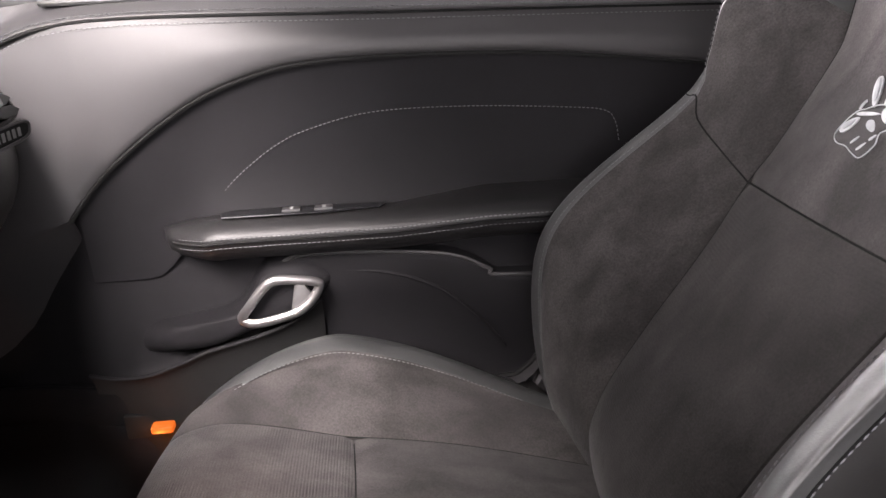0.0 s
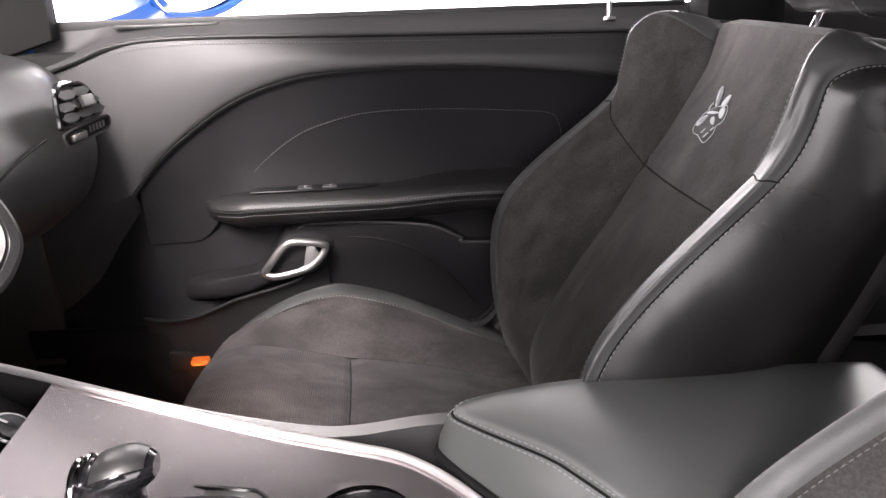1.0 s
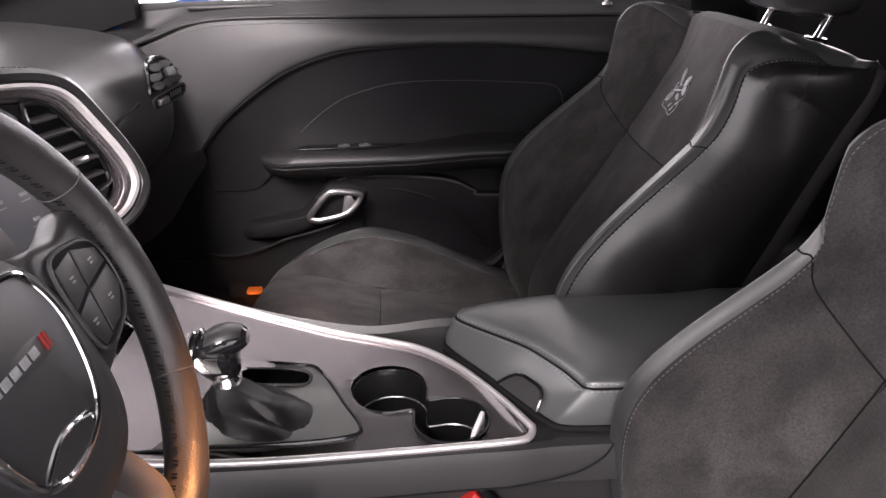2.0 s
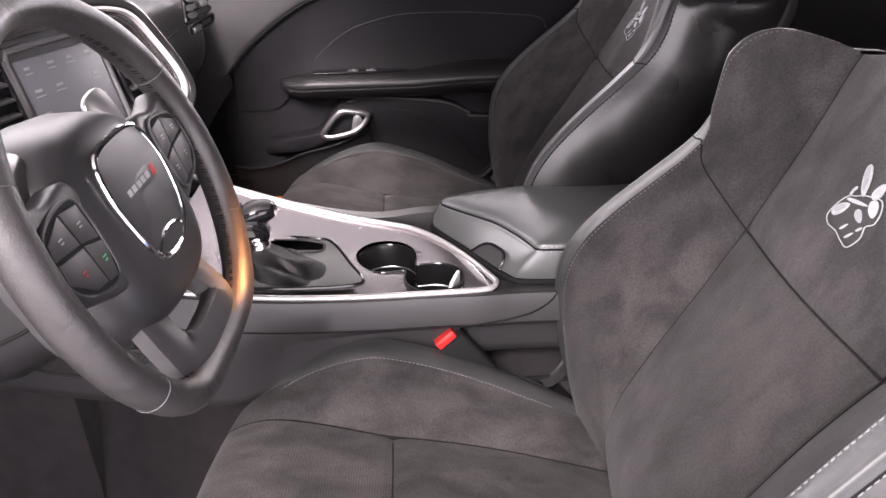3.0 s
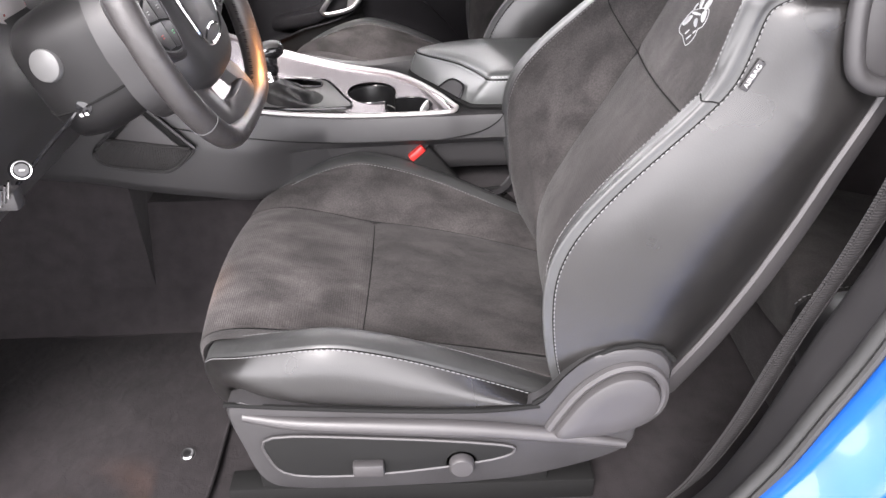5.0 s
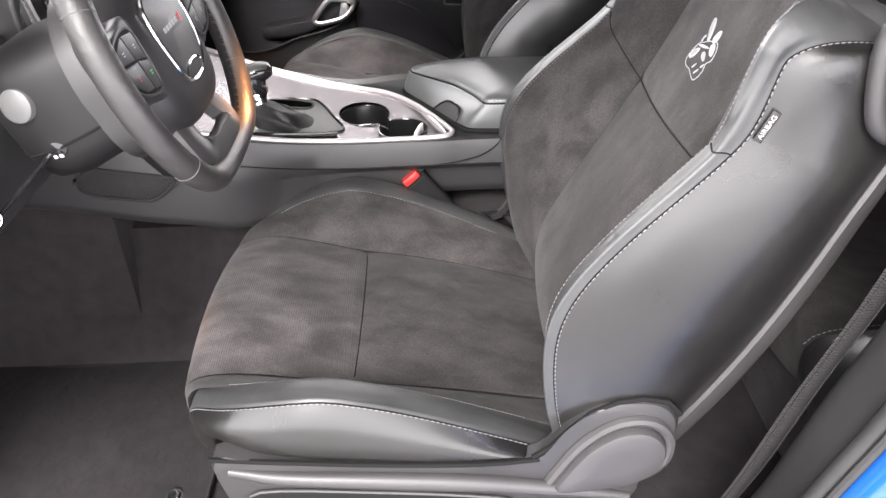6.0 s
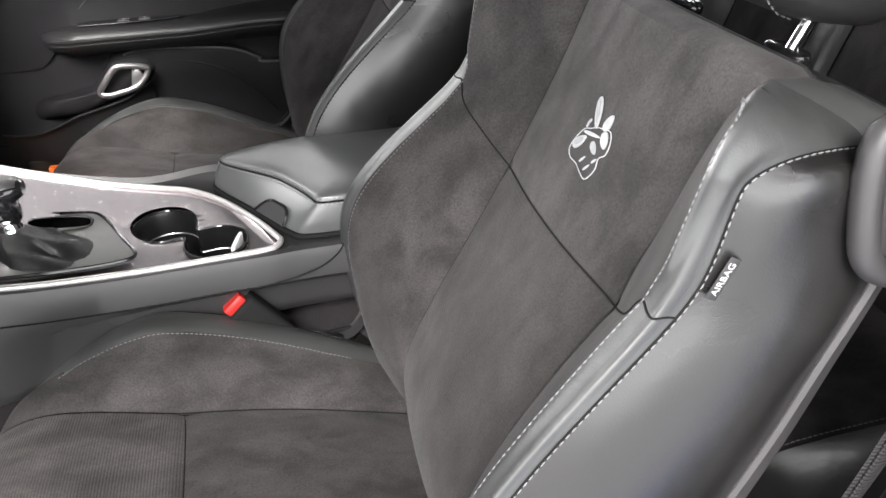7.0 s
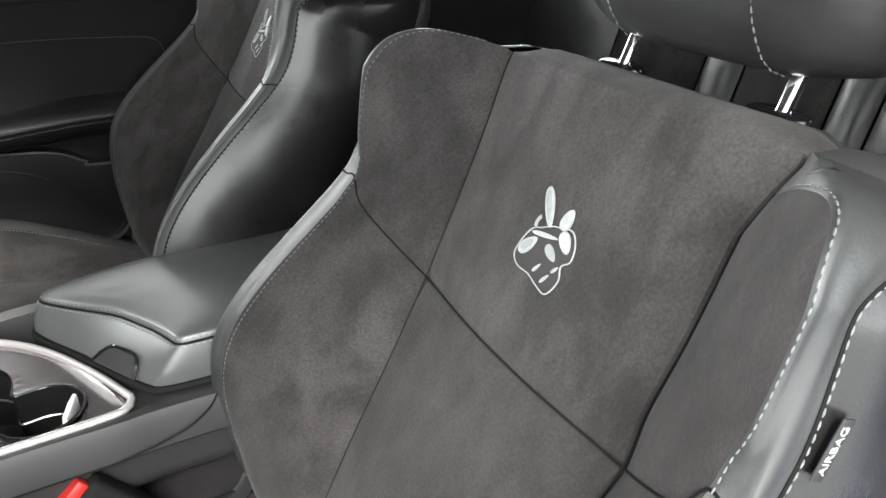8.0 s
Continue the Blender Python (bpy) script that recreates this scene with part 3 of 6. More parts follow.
    shield = [(q.x, q.y) for q in closed_cr([(62, 408, 0), (105, 335, 0), (175, 282, 0), (300, 265, 0), (432, 285, 0), (452, 345, 0), (435, 412, 0), (378, 448, 0), (370, 520, 0), (310, 580, 0), (250, 550, 0), (185, 496, 0), (100, 460, 0)], 3)]
    patch("emblem_field", shield, DARK_CLOTH, 0.0006)
    patch("emblem_wing", leaf(276, 150, 108, 30, radians(84)), SILVER_CLOTH, 0.0016)
    patch("emblem_wing", leaf(402, 215, 62, 32, radians(-58)), SILVER_CLOTH, 0.0016)
    patch("emblem_side", leaf(150, 356, 72, 34, radians(-32)), SILVER_CLOTH, 0.0016)
    patch("emblem_side", leaf(400, 330, 58, 34, radians(75)), SILVER_CLOTH, 0.0016)
    patch("emblem_band", leaf(262, 300, 92, 13, radians(10)), SILVER_CLOTH, 0.0015)
    patch("emblem_centre", leaf(312, 388, 50, 26, radians(55)), GREY_CLOTH, 0.0013)
    for cx, cy, ln in ((232, 470, 34), (292, 520, 36), (352, 470, 26)):
        patch("emblem_stroke", leaf(cx, cy, ln, 8, radians(-38)), SILVER_CLOTH, 0.0013)
    patch("emblem_inlay", leaf(152, 354, 46, 17, radians(-32)), GREY_CLOTH, 0.0026)
    patch("emblem_inlay", leaf(278, 140, 84, 15, radians(84)), GREY_CLOTH, 0.0026)
    for r0, r1 in ((0.60, 8), (0.72, 8)):
        arc = [emb(245 + 85 * r0 * math.cos(t), 262 + 95 * r0 * math.sin(t), 0.001) for t in [radians(185 + 9 * k) for k in range(r1)]]
        part("emblem_arc", tube(arc, 0.0007, 5), SILVER_CLOTH, emblem)

    # headrest on two posts
    hc = V((0.864, 0, 1.186))
    rows_h = []
    for k in range(15):
        t = -math.pi / 2 + math.pi * k / 14
        rows_h.append([w((hc.x + (0.062 * math.cos(t) ** 0.38 if math.cos(t) > 1e-6 else 0) * math.cos(a) * (1.0 if math.cos(a) < 0 else 0.85) - 0.02 * math.sin(t),
                          (0.150 if k > 0 else .145) * (abs(math.cos(t)) ** 0.28 if math.cos(t) > 1e-6 else 0.02) * (1 if math.sin(a) > 0 else -1) * abs(math.sin(a)) ** 0.55,
                          hc.z + 0.090 * math.copysign(abs(math.sin(t)) ** 0.7, math.sin(t)))) for a in [2 * math.pi * j / 40 for j in range(40)]])
    head = part("headrest", loft(rows_h, close_u=True, cap=True), LEATHER, seat, "black leather headrest")
    for u in (-0.100, 0.066):
        part("post", tube([w((.846, u, 1.04)), w((.906, u, 1.17))], 0.0056, 14), CHROME, head, "polished chrome headrest post")
        part("post_guide", prism([w((.856 + .014 * math.cos(t), u + .026 * math.sin(t), 1.062)) for t in [2 * math.pi * k / 28 for k in range(28)]], (0, 0, 1), 0.010, 0.003), GLOSS, head, "black plastic post guide")
    for sgn in (-1, 1):
        line = []
        for k in range(1, 13):
            t = -math.pi / 2 + math.pi * k / 14
            a = math.pi
            line.append(w((hc.x - 0.062 * math.cos(t) ** 0.38 - 0.02 * math.sin(t) - 0.0012, sgn * 0.071, hc.z + 0.090 * math.copysign(abs(math.sin(t)) ** 0.7, math.sin(t)))))
        part("headrest_stitching", dashes(line, 0.0046, 0.0022, 0.0008), THREAD, head)

    # plastic base, recliner cover and controls
    def shield_side(sgn):
        outline = [(.116, .606), (.20, .597), (.32, .587), (.43, .583), (.50, .590), (.535, .640), (.565, .668), (.605, .676), (.640, .668), (.658, .640), (.652, .600), (.628, .562), (.618, .512),
                   (.55, .478), (.45, .455), (.30, .448), (.18, .450), (.140, .468), (.124, .520)]
        pts = [(q.x, q.y) for q in closed_cr([(x, z, 0) for x, z in outline], 4)]
        rings = []
        for du, k in ((0.0, 1.0), (0.018, 1.0), (0.024, 0.985), (0.026, 0.95)):
            mx, mz = 0.38, 0.55
            rings.append([w((mx + (x - mx) * k, sgn * (0.262 + du), mz + (z - mz) * k)) for x, z in pts])
        bm = loft(rings, close_u=True)
        bm.faces.new(list(bm.verts)[-len(pts):])
        base = part("base_shield", bm, PLASTIC, seat, "moulded dark grey plastic seat base")
        if sgn < 0:
            return
        # long ridge that runs back into the recliner
        part("shield_ridge", tube([w(p) for p in cr([(.132, .286, .585), (.20, .290, .575), (.32, .291, .566), (.43, .291, .556), (.53, .291, .540), (.612, .289, .520)], 6)], [0.006 + 0.006 * math.sin(math.pi * k / 30) for k in range(31)], 10), GREY_PLASTIC, base)
        # black tube that draws the shadow line above the recliner arm
        part("recliner_shadow_line", tube([w((x, .284, z)) for x, z in ((.492, .590), (.512, .606), (.534, .636), (.556, .660), (.585, .676), (.612, .680), (.640, .674), (.658, .654))], 0.0035, 6), SEAM, base)
        rec = closed_cr([(.165, .552, 0), (.30, .545, 0), (.42, .532, 0), (.47, .520, 0), (.44, .500, 0), (.30, .480, 0), (.185, .482, 0), (.155, .515, 0)], 4)
        part("recess", prism([w((p.x, 0.2885, p.y)) for p in rec], (0, out, 0), 0.003, 0.0012), BLACK, base, "black recessed switch panel")
        part("recess_rim", tube([w((p.x, 0.291, p.y)) for p in rec], 0.0022, 6, closed=True), GREY_PLASTIC, base)
        part("seat_switch", block(*sorted_box(w((.262, .290, .487)), w((.302, .304, .508))), 0.003), GREY_PLASTIC, base, "grey rocker seat switch")
        part("lumbar_knob", lathe([(.0, .012), (.014, .012), (.0165, .009), (.0165, 0), (.02, 0), (.02, -.002)], w((.402, .2915, .497)), (0, out, 0)), GREY_PLASTIC, base, "round grey lumbar knob")
        cover = closed_cr([(.520, .545, 0), (.530, .575, 0), (.555, .615, 0), (.588, .640, 0), (.622, .640, 0), (.643, .615, 0), (.640, .580, 0), (.610, .556, 0), (.560, .546, 0)], 4)
        rings = []
        for du, k in ((0.0, 1.0), (0.012, 1.0), (0.016, 0.96), (0.018, 0.85), (0.018, 0.4)):
            rings.append([w((.588 + (p.x - .588) * k, 0.286 + du, .595 + (p.y - .595) * k)) for p in cover])
        bm = loft(rings, close_u=True)
        bm.faces.new(list(bm.verts)[-len(cover):])
        part("recliner_cover", bm, GREY_PLASTIC, base, "smooth grey recliner cover")
        part("recliner_rim", tube([w((.588 + (p.x - .588) * 1.10, 0.289, .597 + (p.y - .595) * 1.12)) for p in cover], 0.007, 8, closed=True), GREY_PLASTIC, base)

    shield_side(1)
    shield_side(-1)
    for u in (-0.2, 0.2):
        part("seat_rail", block(*sorted_box(w((.06, u - .02, FLOOR)), w((.60, u + .02, .37))), 0.004), BLACK, seat, "black steel seat rail")
        for x in (.14, .50):
            part("rail_leg", block(*sorted_box(w((x - .03, u - .015, .365)), w((x + .03, u + .015, .48))), 0.004), BLACK, seat)
    # airbag tag sewn into the outer seam
    i0 = cut + 7
    tag_c = w(V((outl[i0].x + 0.007, outl[i0].y + 0.0070, outl[i0].z - 0.002)))
    right = V((0.42, 0, 0.9))
    upv = V((-0.9, 0, 0.42))
    pm = on_plane(tag_c, right if out < 0 else -right, upv)
    tag = part("airbag_tag", block((-0.0160, -0.0045, -0.0006), (0.0160, 0.0045, 0.0006), 0.0004), PLASTIC, seat, "small dark woven tag", m=pm)
    lettering("AIRBAG", 0.0073, pm @ Matrix.Translation((0, 0, 0.0008)), TAG_PRINT, tag, depth=0.0002)
    return seat


def sorted_box(a, b):
    return [min(p, q) for p, q in zip(a, b)], [max(p, q) for p, q in zip(a, b)]


driver_seat = build_seat("driver_seat", YD, -1, "charcoal suede and black leather bucket seat with silver stitching", "front seats")
passenger_seat = build_seat("passenger_seat", YP, 1, "charcoal suede and black leather bucket seat beside the far door", "front seats", lean=0.042, lift=0.025)


# ---- shell of the car and the ground outside ----
ground_bm = bmesh.new()
bmesh.ops.create_grid(ground_bm, x_segments=8, y_segments=8, size=400)
tagged(part("ground", ground_bm, CONCRETE), "pale grey paved ground round the car", "ground", kind="structure")

# carpeted floor: footwell, toe board and rear floor as one sheet
rows = []
for y in [-0.56 + 0.05 * k for k in range(31)]:
    d = abs(y - YC)
    hump = 0.25 * max(0.0, min(1.0, (0.19 - d) / 0.08))
    rows.append([V((x, y, z + hump + 0.004 * noise.noise(V((x * 6, y * 6, 0))))) for x, z in
                 [(-1.10, .72), (-1.0, .62), (-.90, .50), (-.80, .40), (-.70, .345), (-.5, .332), (-.3, .330), (-.1, .330), (.1, .330), (.3, .330), (.5, .332), (.7, .330), (.85, .33), (.93, .34), (.98, .42), (1.05, .46), (1.4, .48)]])
tagged(part("floor", loft([cr(r, 4) for r in rows]), CARPET), "black looped carpet on the car floor", "carpet", kind="structure")


def mat_thing(name, y0, y1, label):
    pts = closed_cr([(-.62, y0, 0), (-.60, y1, 0), (-.3, y1 + .01, 0), (-.02, y1, 0), (.02, (y0 + y1) / 2, 0), (-.02, y0, 0), (-.3, y0 - .005, 0)], 6)
    mat = part(name, prism([(p.x, p.y, FLOOR + 0.004) for p in pts], (0, 0, 1), 0.008, 0.003), CARPET)
    tagged(mat, label, "floor mat", "floor mats")
    part("binding", tube([(p.x, p.y, FLOOR + 0.010) for p in pts], 0.003, 6, closed=True), CARPET, mat, "sewn edge binding")
    return mat


driver_mat = mat_thing("floor_mat", -0.50, -0.02, "black carpet floor mat in the driver footwell")
part("mat_clip", lathe([(0, .006), (.009, .006), (.012, .003), (.013, 0)], (-.03, -.315, FLOOR + 0.0115), (0.1, -0.2, 1)), CHROME, driver_mat, "metal mat fastener")
mat_thing("floor_mat", 0.42, 0.90, "black carpet floor mat in the passenger footwell")

# firewall and kick panels close the footwells
tagged(part("wall_front", block((-1.20, -.60, .25), (-1.12, .98, 1.06), 0.01), BLACK), "black firewall", "wall", kind="structure")
tagged(part("wall_kick_left", block((-1.15, -.62, .28), (-.42, -.57, 1.06), 0.01), PLASTIC), "black kick panel", "wall", kind="structure")
tagged(part("wall_kick_right", block((-1.15, .965, .28), (-.30, 1.02, 1.06), 0.01), PLASTIC), "black kick panel", "wall", kind="structure")

# roof, pillars and body sides
roof_rows = []
for y, z in [(-.54, 1.365), (-.45, 1.395), (-.2, 1.42), (.19, 1.43), (.58, 1.42), (.83, 1.395), (.92, 1.365)]:
    # Stations past x 1.3 are unseen, added to keep light off the rear.
    roof_rows.append([V((x, y, z + dz)) for x, dz in [(.06, -.042), (.18, -.018), (.5, 0), (.9, 0), (1.3, -.03), (1.55, -.13), (1.85, -.34)]])


def roof_sheet(dz):
    return loft([cr([p + V((0, 0, dz)) for p in r], 6) for r in [cr2 for cr2 in zip(*[cr(c, 4) for c in zip(*roof_rows)])]])


tagged(part("ceiling", roof_sheet(0.0), HEADLINER), "dark cloth headliner under the roof", "headliner", kind="structure")
tagged(part("roof", roof_sheet(0.03), BLUE), "blue painted car roof", "roof", kind="structure")
for nm, y, sg in (("wall_left", -.55, -1), ("wall_right", .93, 1)):
    part_rail = tube(cr([(-.75, y + sg * .07, 1.08), (-.4, y + sg * .03, 1.22), (-.05, y, 1.35), (.3, y - sg * .01, 1.385), (.8, y, 1.38), (1.2, y, 1.33), (1.6, y, 1.12)], 8), 0.035, 10)
    tagged(part(nm, part_rail, BLACK), "black pillar and roof rail", "pillar", kind="structure")

# rear side of the driver's door opening: trim, seal and painted jamb
inner_c = cr([(.40, -.50, .36), (.60, -.50, .37), (.70, -.50, .425), (.757, -.50, .538), (.803, -.50, .699), (.843, -.50, .826), (.870, -.50, .95), (.885, -.50, 1.10), (.89, -.50, 1.36)], 8)
blue_c = cr([(.35, -.62, .36), (.55, -.62, .385), (.66, -.62, .475), (.738, -.62, .599), (.773, -.62, .674), (.802, -.62, .749), (.832, -.62, .86), (.855, -.62, 1.02), (.87, -.62, 1.36)], 8)
jamb_rows, seal_rows, paint_rows, lip = [], [], [], []
for a, b in zip(inner_c, blue_c):
    mid_p = a.lerp(b, 0.72)
    jamb_rows.append(cr([a + V((.25, .02, .0)), a + V((.05, .012, 0)), a, a.lerp(b, 0.35) + V((-.004, 0, .004)), mid_p], 3))
    paint_rows.append(cr([mid_p + V((.002, 0, -.004)), b, b + V((.012, -.035, -.010)), b + V((.03, -.06, -.02)), b + V((.035, -.10, -.022)), b + V((.10, -.13, -.03)), b + V((.5, -.14, -.05))], 3))
    lip.append(mid_p + V((-.004, -.006, .004)))
quarter = thing("rear_quarter", "blue painted body side behind the open door", "car body")
part("pillar_trim", loft(jamb_rows), PLASTIC, quarter, "black plastic pillar trim")
part("painted_jamb", loft(paint_rows), BLUE, quarter, "glossy blue painted door jamb")
part("door_seal", tube(lip, 0.012, 10), RUBBER, quarter, "black rubber door seal")
part("seal_lip", tube([p + V((-.004, -.016, .002)) for p in lip], 0.005, 8), RUBBER, quarter)
part("rocker_panel", block((-1.0, -.75, .14), (.45, -.64, .30), 0.03, 3), BLUE, quarter, "blue painted sill")
# Out of view; added so the blue sill casts no tint on the seat.
part("sill_bounce_blocker", block((-1.0, -.74, .295), (.45, -.50, .365), 0.012, 3), PLASTIC, quarter, "unseen black sill cover added to stop blue bounce light")

# seat belt that runs along the pillar
belt = thing("seat_belt", "black woven seat belt beside the pillar", "seat belt")
band = [p + V((-.012, .012, .002)) for p in inner_c[16:]]
rows = [[p + V((.020, .006, .012)), p + V((.007, -.003, .004)), p + V((-.007, -.006, -.004)), p + V((-.020, -.003, -.013))] for p in band]
part("webbing", loft([cr(r, 2) for r in rows]), WEBBING, belt)
for j in (1, 5):
    part("selvedge", tube([cr(r, 2)[j] + V((-.001, -.001, 0)) for r in rows], 0.0012, 5), WEBBING, belt)
guide = [V((.79, -.435, 1.06)), V((.79, -.445, .99)), V((.81, -.447, .965)), V((.84, -.447, .965)), V((.85, -.445, 1.0)), V((.84, -.44, 1.06))]
bg = thing("belt_guide", "black plastic belt guide loop on the seat shoulder", "belt guide")
part("loop", tube(closed_cr([p + V((-.006, -.014, .022)) for p in guide], 5), 0.010, 10, closed=True), PLASTIC, bg)
part("plate", prism([p + V((-.004, -.010, .022)) for p in closed_cr(guide, 5)], (0, 1, 0), 0.01, 0.002), PLASTIC, bg)

# rear bench
rear = thing("rear_bench", "dark suede and leather rear bench", "rear seat")


def bench(y0, y1, name):
    rws = []
    for k in range(9):
        y = y0 + (y1 - y0) * k / 8
        e = (abs(k - 4) / 4) ** 3
        rws.append(cr([V((.90 + .02 * e, y, .50)), V((.885 + .015 * e, y, .575)), V((.91, y, .622 - .015 * e)), V((1.0, y, .615 - .012 * e)), V((1.2, y, .575)), V((1.38, y, .56))], 4))
    part(name, loft(rws), SUEDE, rear)


bench(-.30, .10, "cushion")
bench(.28, .72, "cushion")
for y0, y1 in ((-.52, -.30), (.72, .92)):
    rws = []
    for k in range(7):
        y = y0 + (y1 - y0) * k / 6
        b = 0.045 * math.sin(math.pi * k / 6) ** 0.6
        rws.append(cr([V((.92, y, .47)), V((.89 - b * .3, y, .56)), V((.92, y, .610 + b * .5)), V((1.1, y, .62 + b)), V((1.4, y, .62 + b))], 4))
    ob = part("side_cushion", loft(rws), LEATHER, rear, "black leather side bolster")
    part("stitching", dashes([p + V((0, .004 if y0 < 0 else -.004, .004)) for p in (rws[6] if y0 < 0 else rws[0])[6:]], 0.0052, 0.0022, 0.0011), THREAD, ob)
for y0, y1, mt in ((-.52, -.34, LEATHER), (-.335, -.20, SUEDE), (-.195, .03, LEATHER), (.035, .10, LEATHER), (.105, .275, SUEDE), (.28, .36, LEATHER), (.365, .60, SUEDE), (.605, .92, LEATHER)):
    rws = []
    for k in range(7):
        y = y0 + (y1 - y0) * k / 6
        b = 0.018 * math.sin(math.pi * k / 6) ** 0.5
        rws.append(cr([V((1.30 - b, y, .55)), V((1.36 - b, y, .75)), V((1.43 - b, y, .95)), V((1.47, y, 1.03)), V((1.53, y, 1.03))], 4))
    part("back_panel", loft(rws), mt, rear)
part("bench_base", block((.915, -.52, .34), (1.4, .92, .50), 0.02), CARPET, rear)
tagged(part("backdrop_rear", block((1.55, -.56, .4), (1.58, .95, 1.12), 0.01), BLACK), "black rear parcel panel", "panel", kind="structure")
tagged(part("shelf_rear", block((1.45, -.56, 1.0), (2.1, .95, 1.03), 0.005), BLACK), "black cloth parcel shelf", "shelf", kind="structure")
# inner side trims beside the rear bench
for nm, y in (("trim_left", -.53), ("trim_right", .95)):
    s = 1 if y > 0 else -1
    rws = [[V((x, y + s * dy, z)) for dy, z in ((.02, .40), (0, .70), (.0, .98), (.035, 1.10), (.06, 1.13))] for x in ((.90, 1.1, 1.3, 1.6))]
    tagged(part(nm, loft([cr(r, 4) for r in rws]), PLASTIC), "black moulded rear side trim", "trim", kind="structure")
tagged(part("pillar_front_right", prism([(-.225, .985, 1.10), (-.225, .985, 1.30), (-.50, .985, 1.16), (-.62, .985, 1.06), (-.36, .985, 1.06)], (0, 1, 0), 0.04, 0.006), BLACK), "black pillar trim at the door front", "pillar", kind="structure")
# First arc runs on past the window as fill; second is unseen added fill.
for glow_name, first_a, last_a, glow_mat, glow_label in (("backdrop", 40, 168, WHITE_GLOW, "glowing white distance beyond the windows, also fill light for the cabin"), ("fill_arc_side", 168, 400, FILL_GLOW, "unseen glowing arc added as fill light in front and beside the open door")):
    glow_bm = loft([[V((.2 + 11 * math.cos(radians(a)), .2 + 9 * math.sin(radians(a)), z)) for a in range(first_a, last_a + 1, 8)] for z in (0.0, 2.5, 5.0)])
    tagged(part(glow_name, glow_bm, glow_mat), glow_label, "backdrop", kind="structure")
tagged(part("pillar_right", block((.845, .93, 1.0), (.99, 1.02, 1.40), 0.02), BLACK), "black upholstered pillar", "pillar", kind="structure")


# ---- passenger door ----
door = thing("passenger_door", "black vinyl car door with stitched armrest and silver handle", "car door")
SILL = cr([(-.36, .975, 1.055), (-.27, .975, 1.045), (-.20, .970, 1.063), (-.12, .965, 1.088), (0.0, .962, 1.096), (.30, .960, 1.090), (.60, .958, 1.084), (.95, .958, 1.076)], 8)
ARC = cr([(-.095, .945, .66), (-.122, .945, .75), (-.128, .945, .83), (-.112, .945, .862), (-.055, .945, .920), (.045, .945, .988), (.141, .945, 1.024), (.235, .945, 1.036), (.385, .945, 1.037), (.520, .945, 1.030), (.69, .945, 1.011), (.95, .945, .975)], 8)


def nearest_on(curve, x):
    for a, b in zip(curve[:-1], curve[1:]):
        if min(a.x, b.x) <= x <= max(a.x, b.x) and b.x > a.x:
            return a.lerp(b, (x - a.x) / (b.x - a.x))
    return curve[-1] if x > curve[-1].x else curve[0]


# upper panel between the arc and the sill seam
rows = []
for i, a in enumerate(ARC):
    if i < 5:
        continue
    k = i / (len(ARC) - 1)
    s = SILL[round(k * (len(SILL) - 1))] if i >= 32 else V((-.36 + .004 * i, .98, .70 + .35 * i / 32))
    s = nearest_on(SILL, a.x + (-.10 * max(0, 1 - i / 60))) if i >= 32 else V((-.30 - .004 * (32 - i), .99, .74 + .31 * (i - 18) / 14))
    sink = .055 * max(0.0, min(1.0, (19 - i) / 10))
    a = a + V((0, sink, 0))
    rows.append(cr([a + V((0, .004, 0)), a + V((0, -.007, .004)) + (s - a) * 0.05, a.lerp(s, 0.5) + V((0, -.012, 0)), s + V((0, -.002, -.004)), s + V((0, .003, 0))], 4))
part("upper_panel", loft(rows), DOOR_VINYL, door, "dark grey soft vinyl upper door panel")
# rolled top above the seam, up to the window
rows = []
for s in SILL[8:]:
    x = s.x
    rows.append(cr([s + V((0, .003, 0)), s + V((0, -.001, .004)), s + V((0, .016, .012)), s + V((0, .038, .022)), V((x, 1.02, 1.122)), V((x, 1.028, 1.118)), V((x, 1.03, 1.09))], 4))
part("top_roll", loft(rows), DOOR_VINYL, door, "grey vinyl door top")
part("sill_seam", tube(SILL[10:], 0.0018, 6), SEAM, door)
for dz, dy in ((.0075, .0045), (-.0075, -.0045)):
    part("sill_stitching", dashes([p + V((0, dy - .002, dz)) for p in SILL[11:]], 0.0042, 0.0022, 0.0007), DARK_THREAD, door, "grey stitching")
slot = [V((-.045 + .082 * math.copysign(abs(math.cos(t)) ** .35, math.cos(t)), 1.002 + .007 * math.sin(t), 1.117)) for t in [2 * math.pi * k / 32 for k in range(32)]]
vent = part("defrost_vent", tube(slot, 0.0042, 8, closed=True), RUBBER, door, "narrow slotted demister vent")
part("vent_slot", prism(slot, (0, 0, 1), 0.001, 0), BLACK, vent)
pin = part("lock_pin", lathe([(.0, .034), (.0042, .033), (.0045, 0), (.011, -.001), (.012, -.006)], (.70, .992, 1.106), (0, 0.05, 1)), SATIN, door, "metal door lock pin")
part("arc_groove", tube([p + V((0, -.0005, 0)) for p in ARC[19:]], 0.0032, 6), SEAM, door)
# dark insert below the arc, down to the armrest
ARM_TOP = cr([(-.10, .945, .842), (.02, .930, .842), (.07, .925, .848), (.24, .925, .846), (.33, .925, .848), (.40, .925, .862), (.48, .925, .866), (.95, .925, .866)], 8)
rows = []
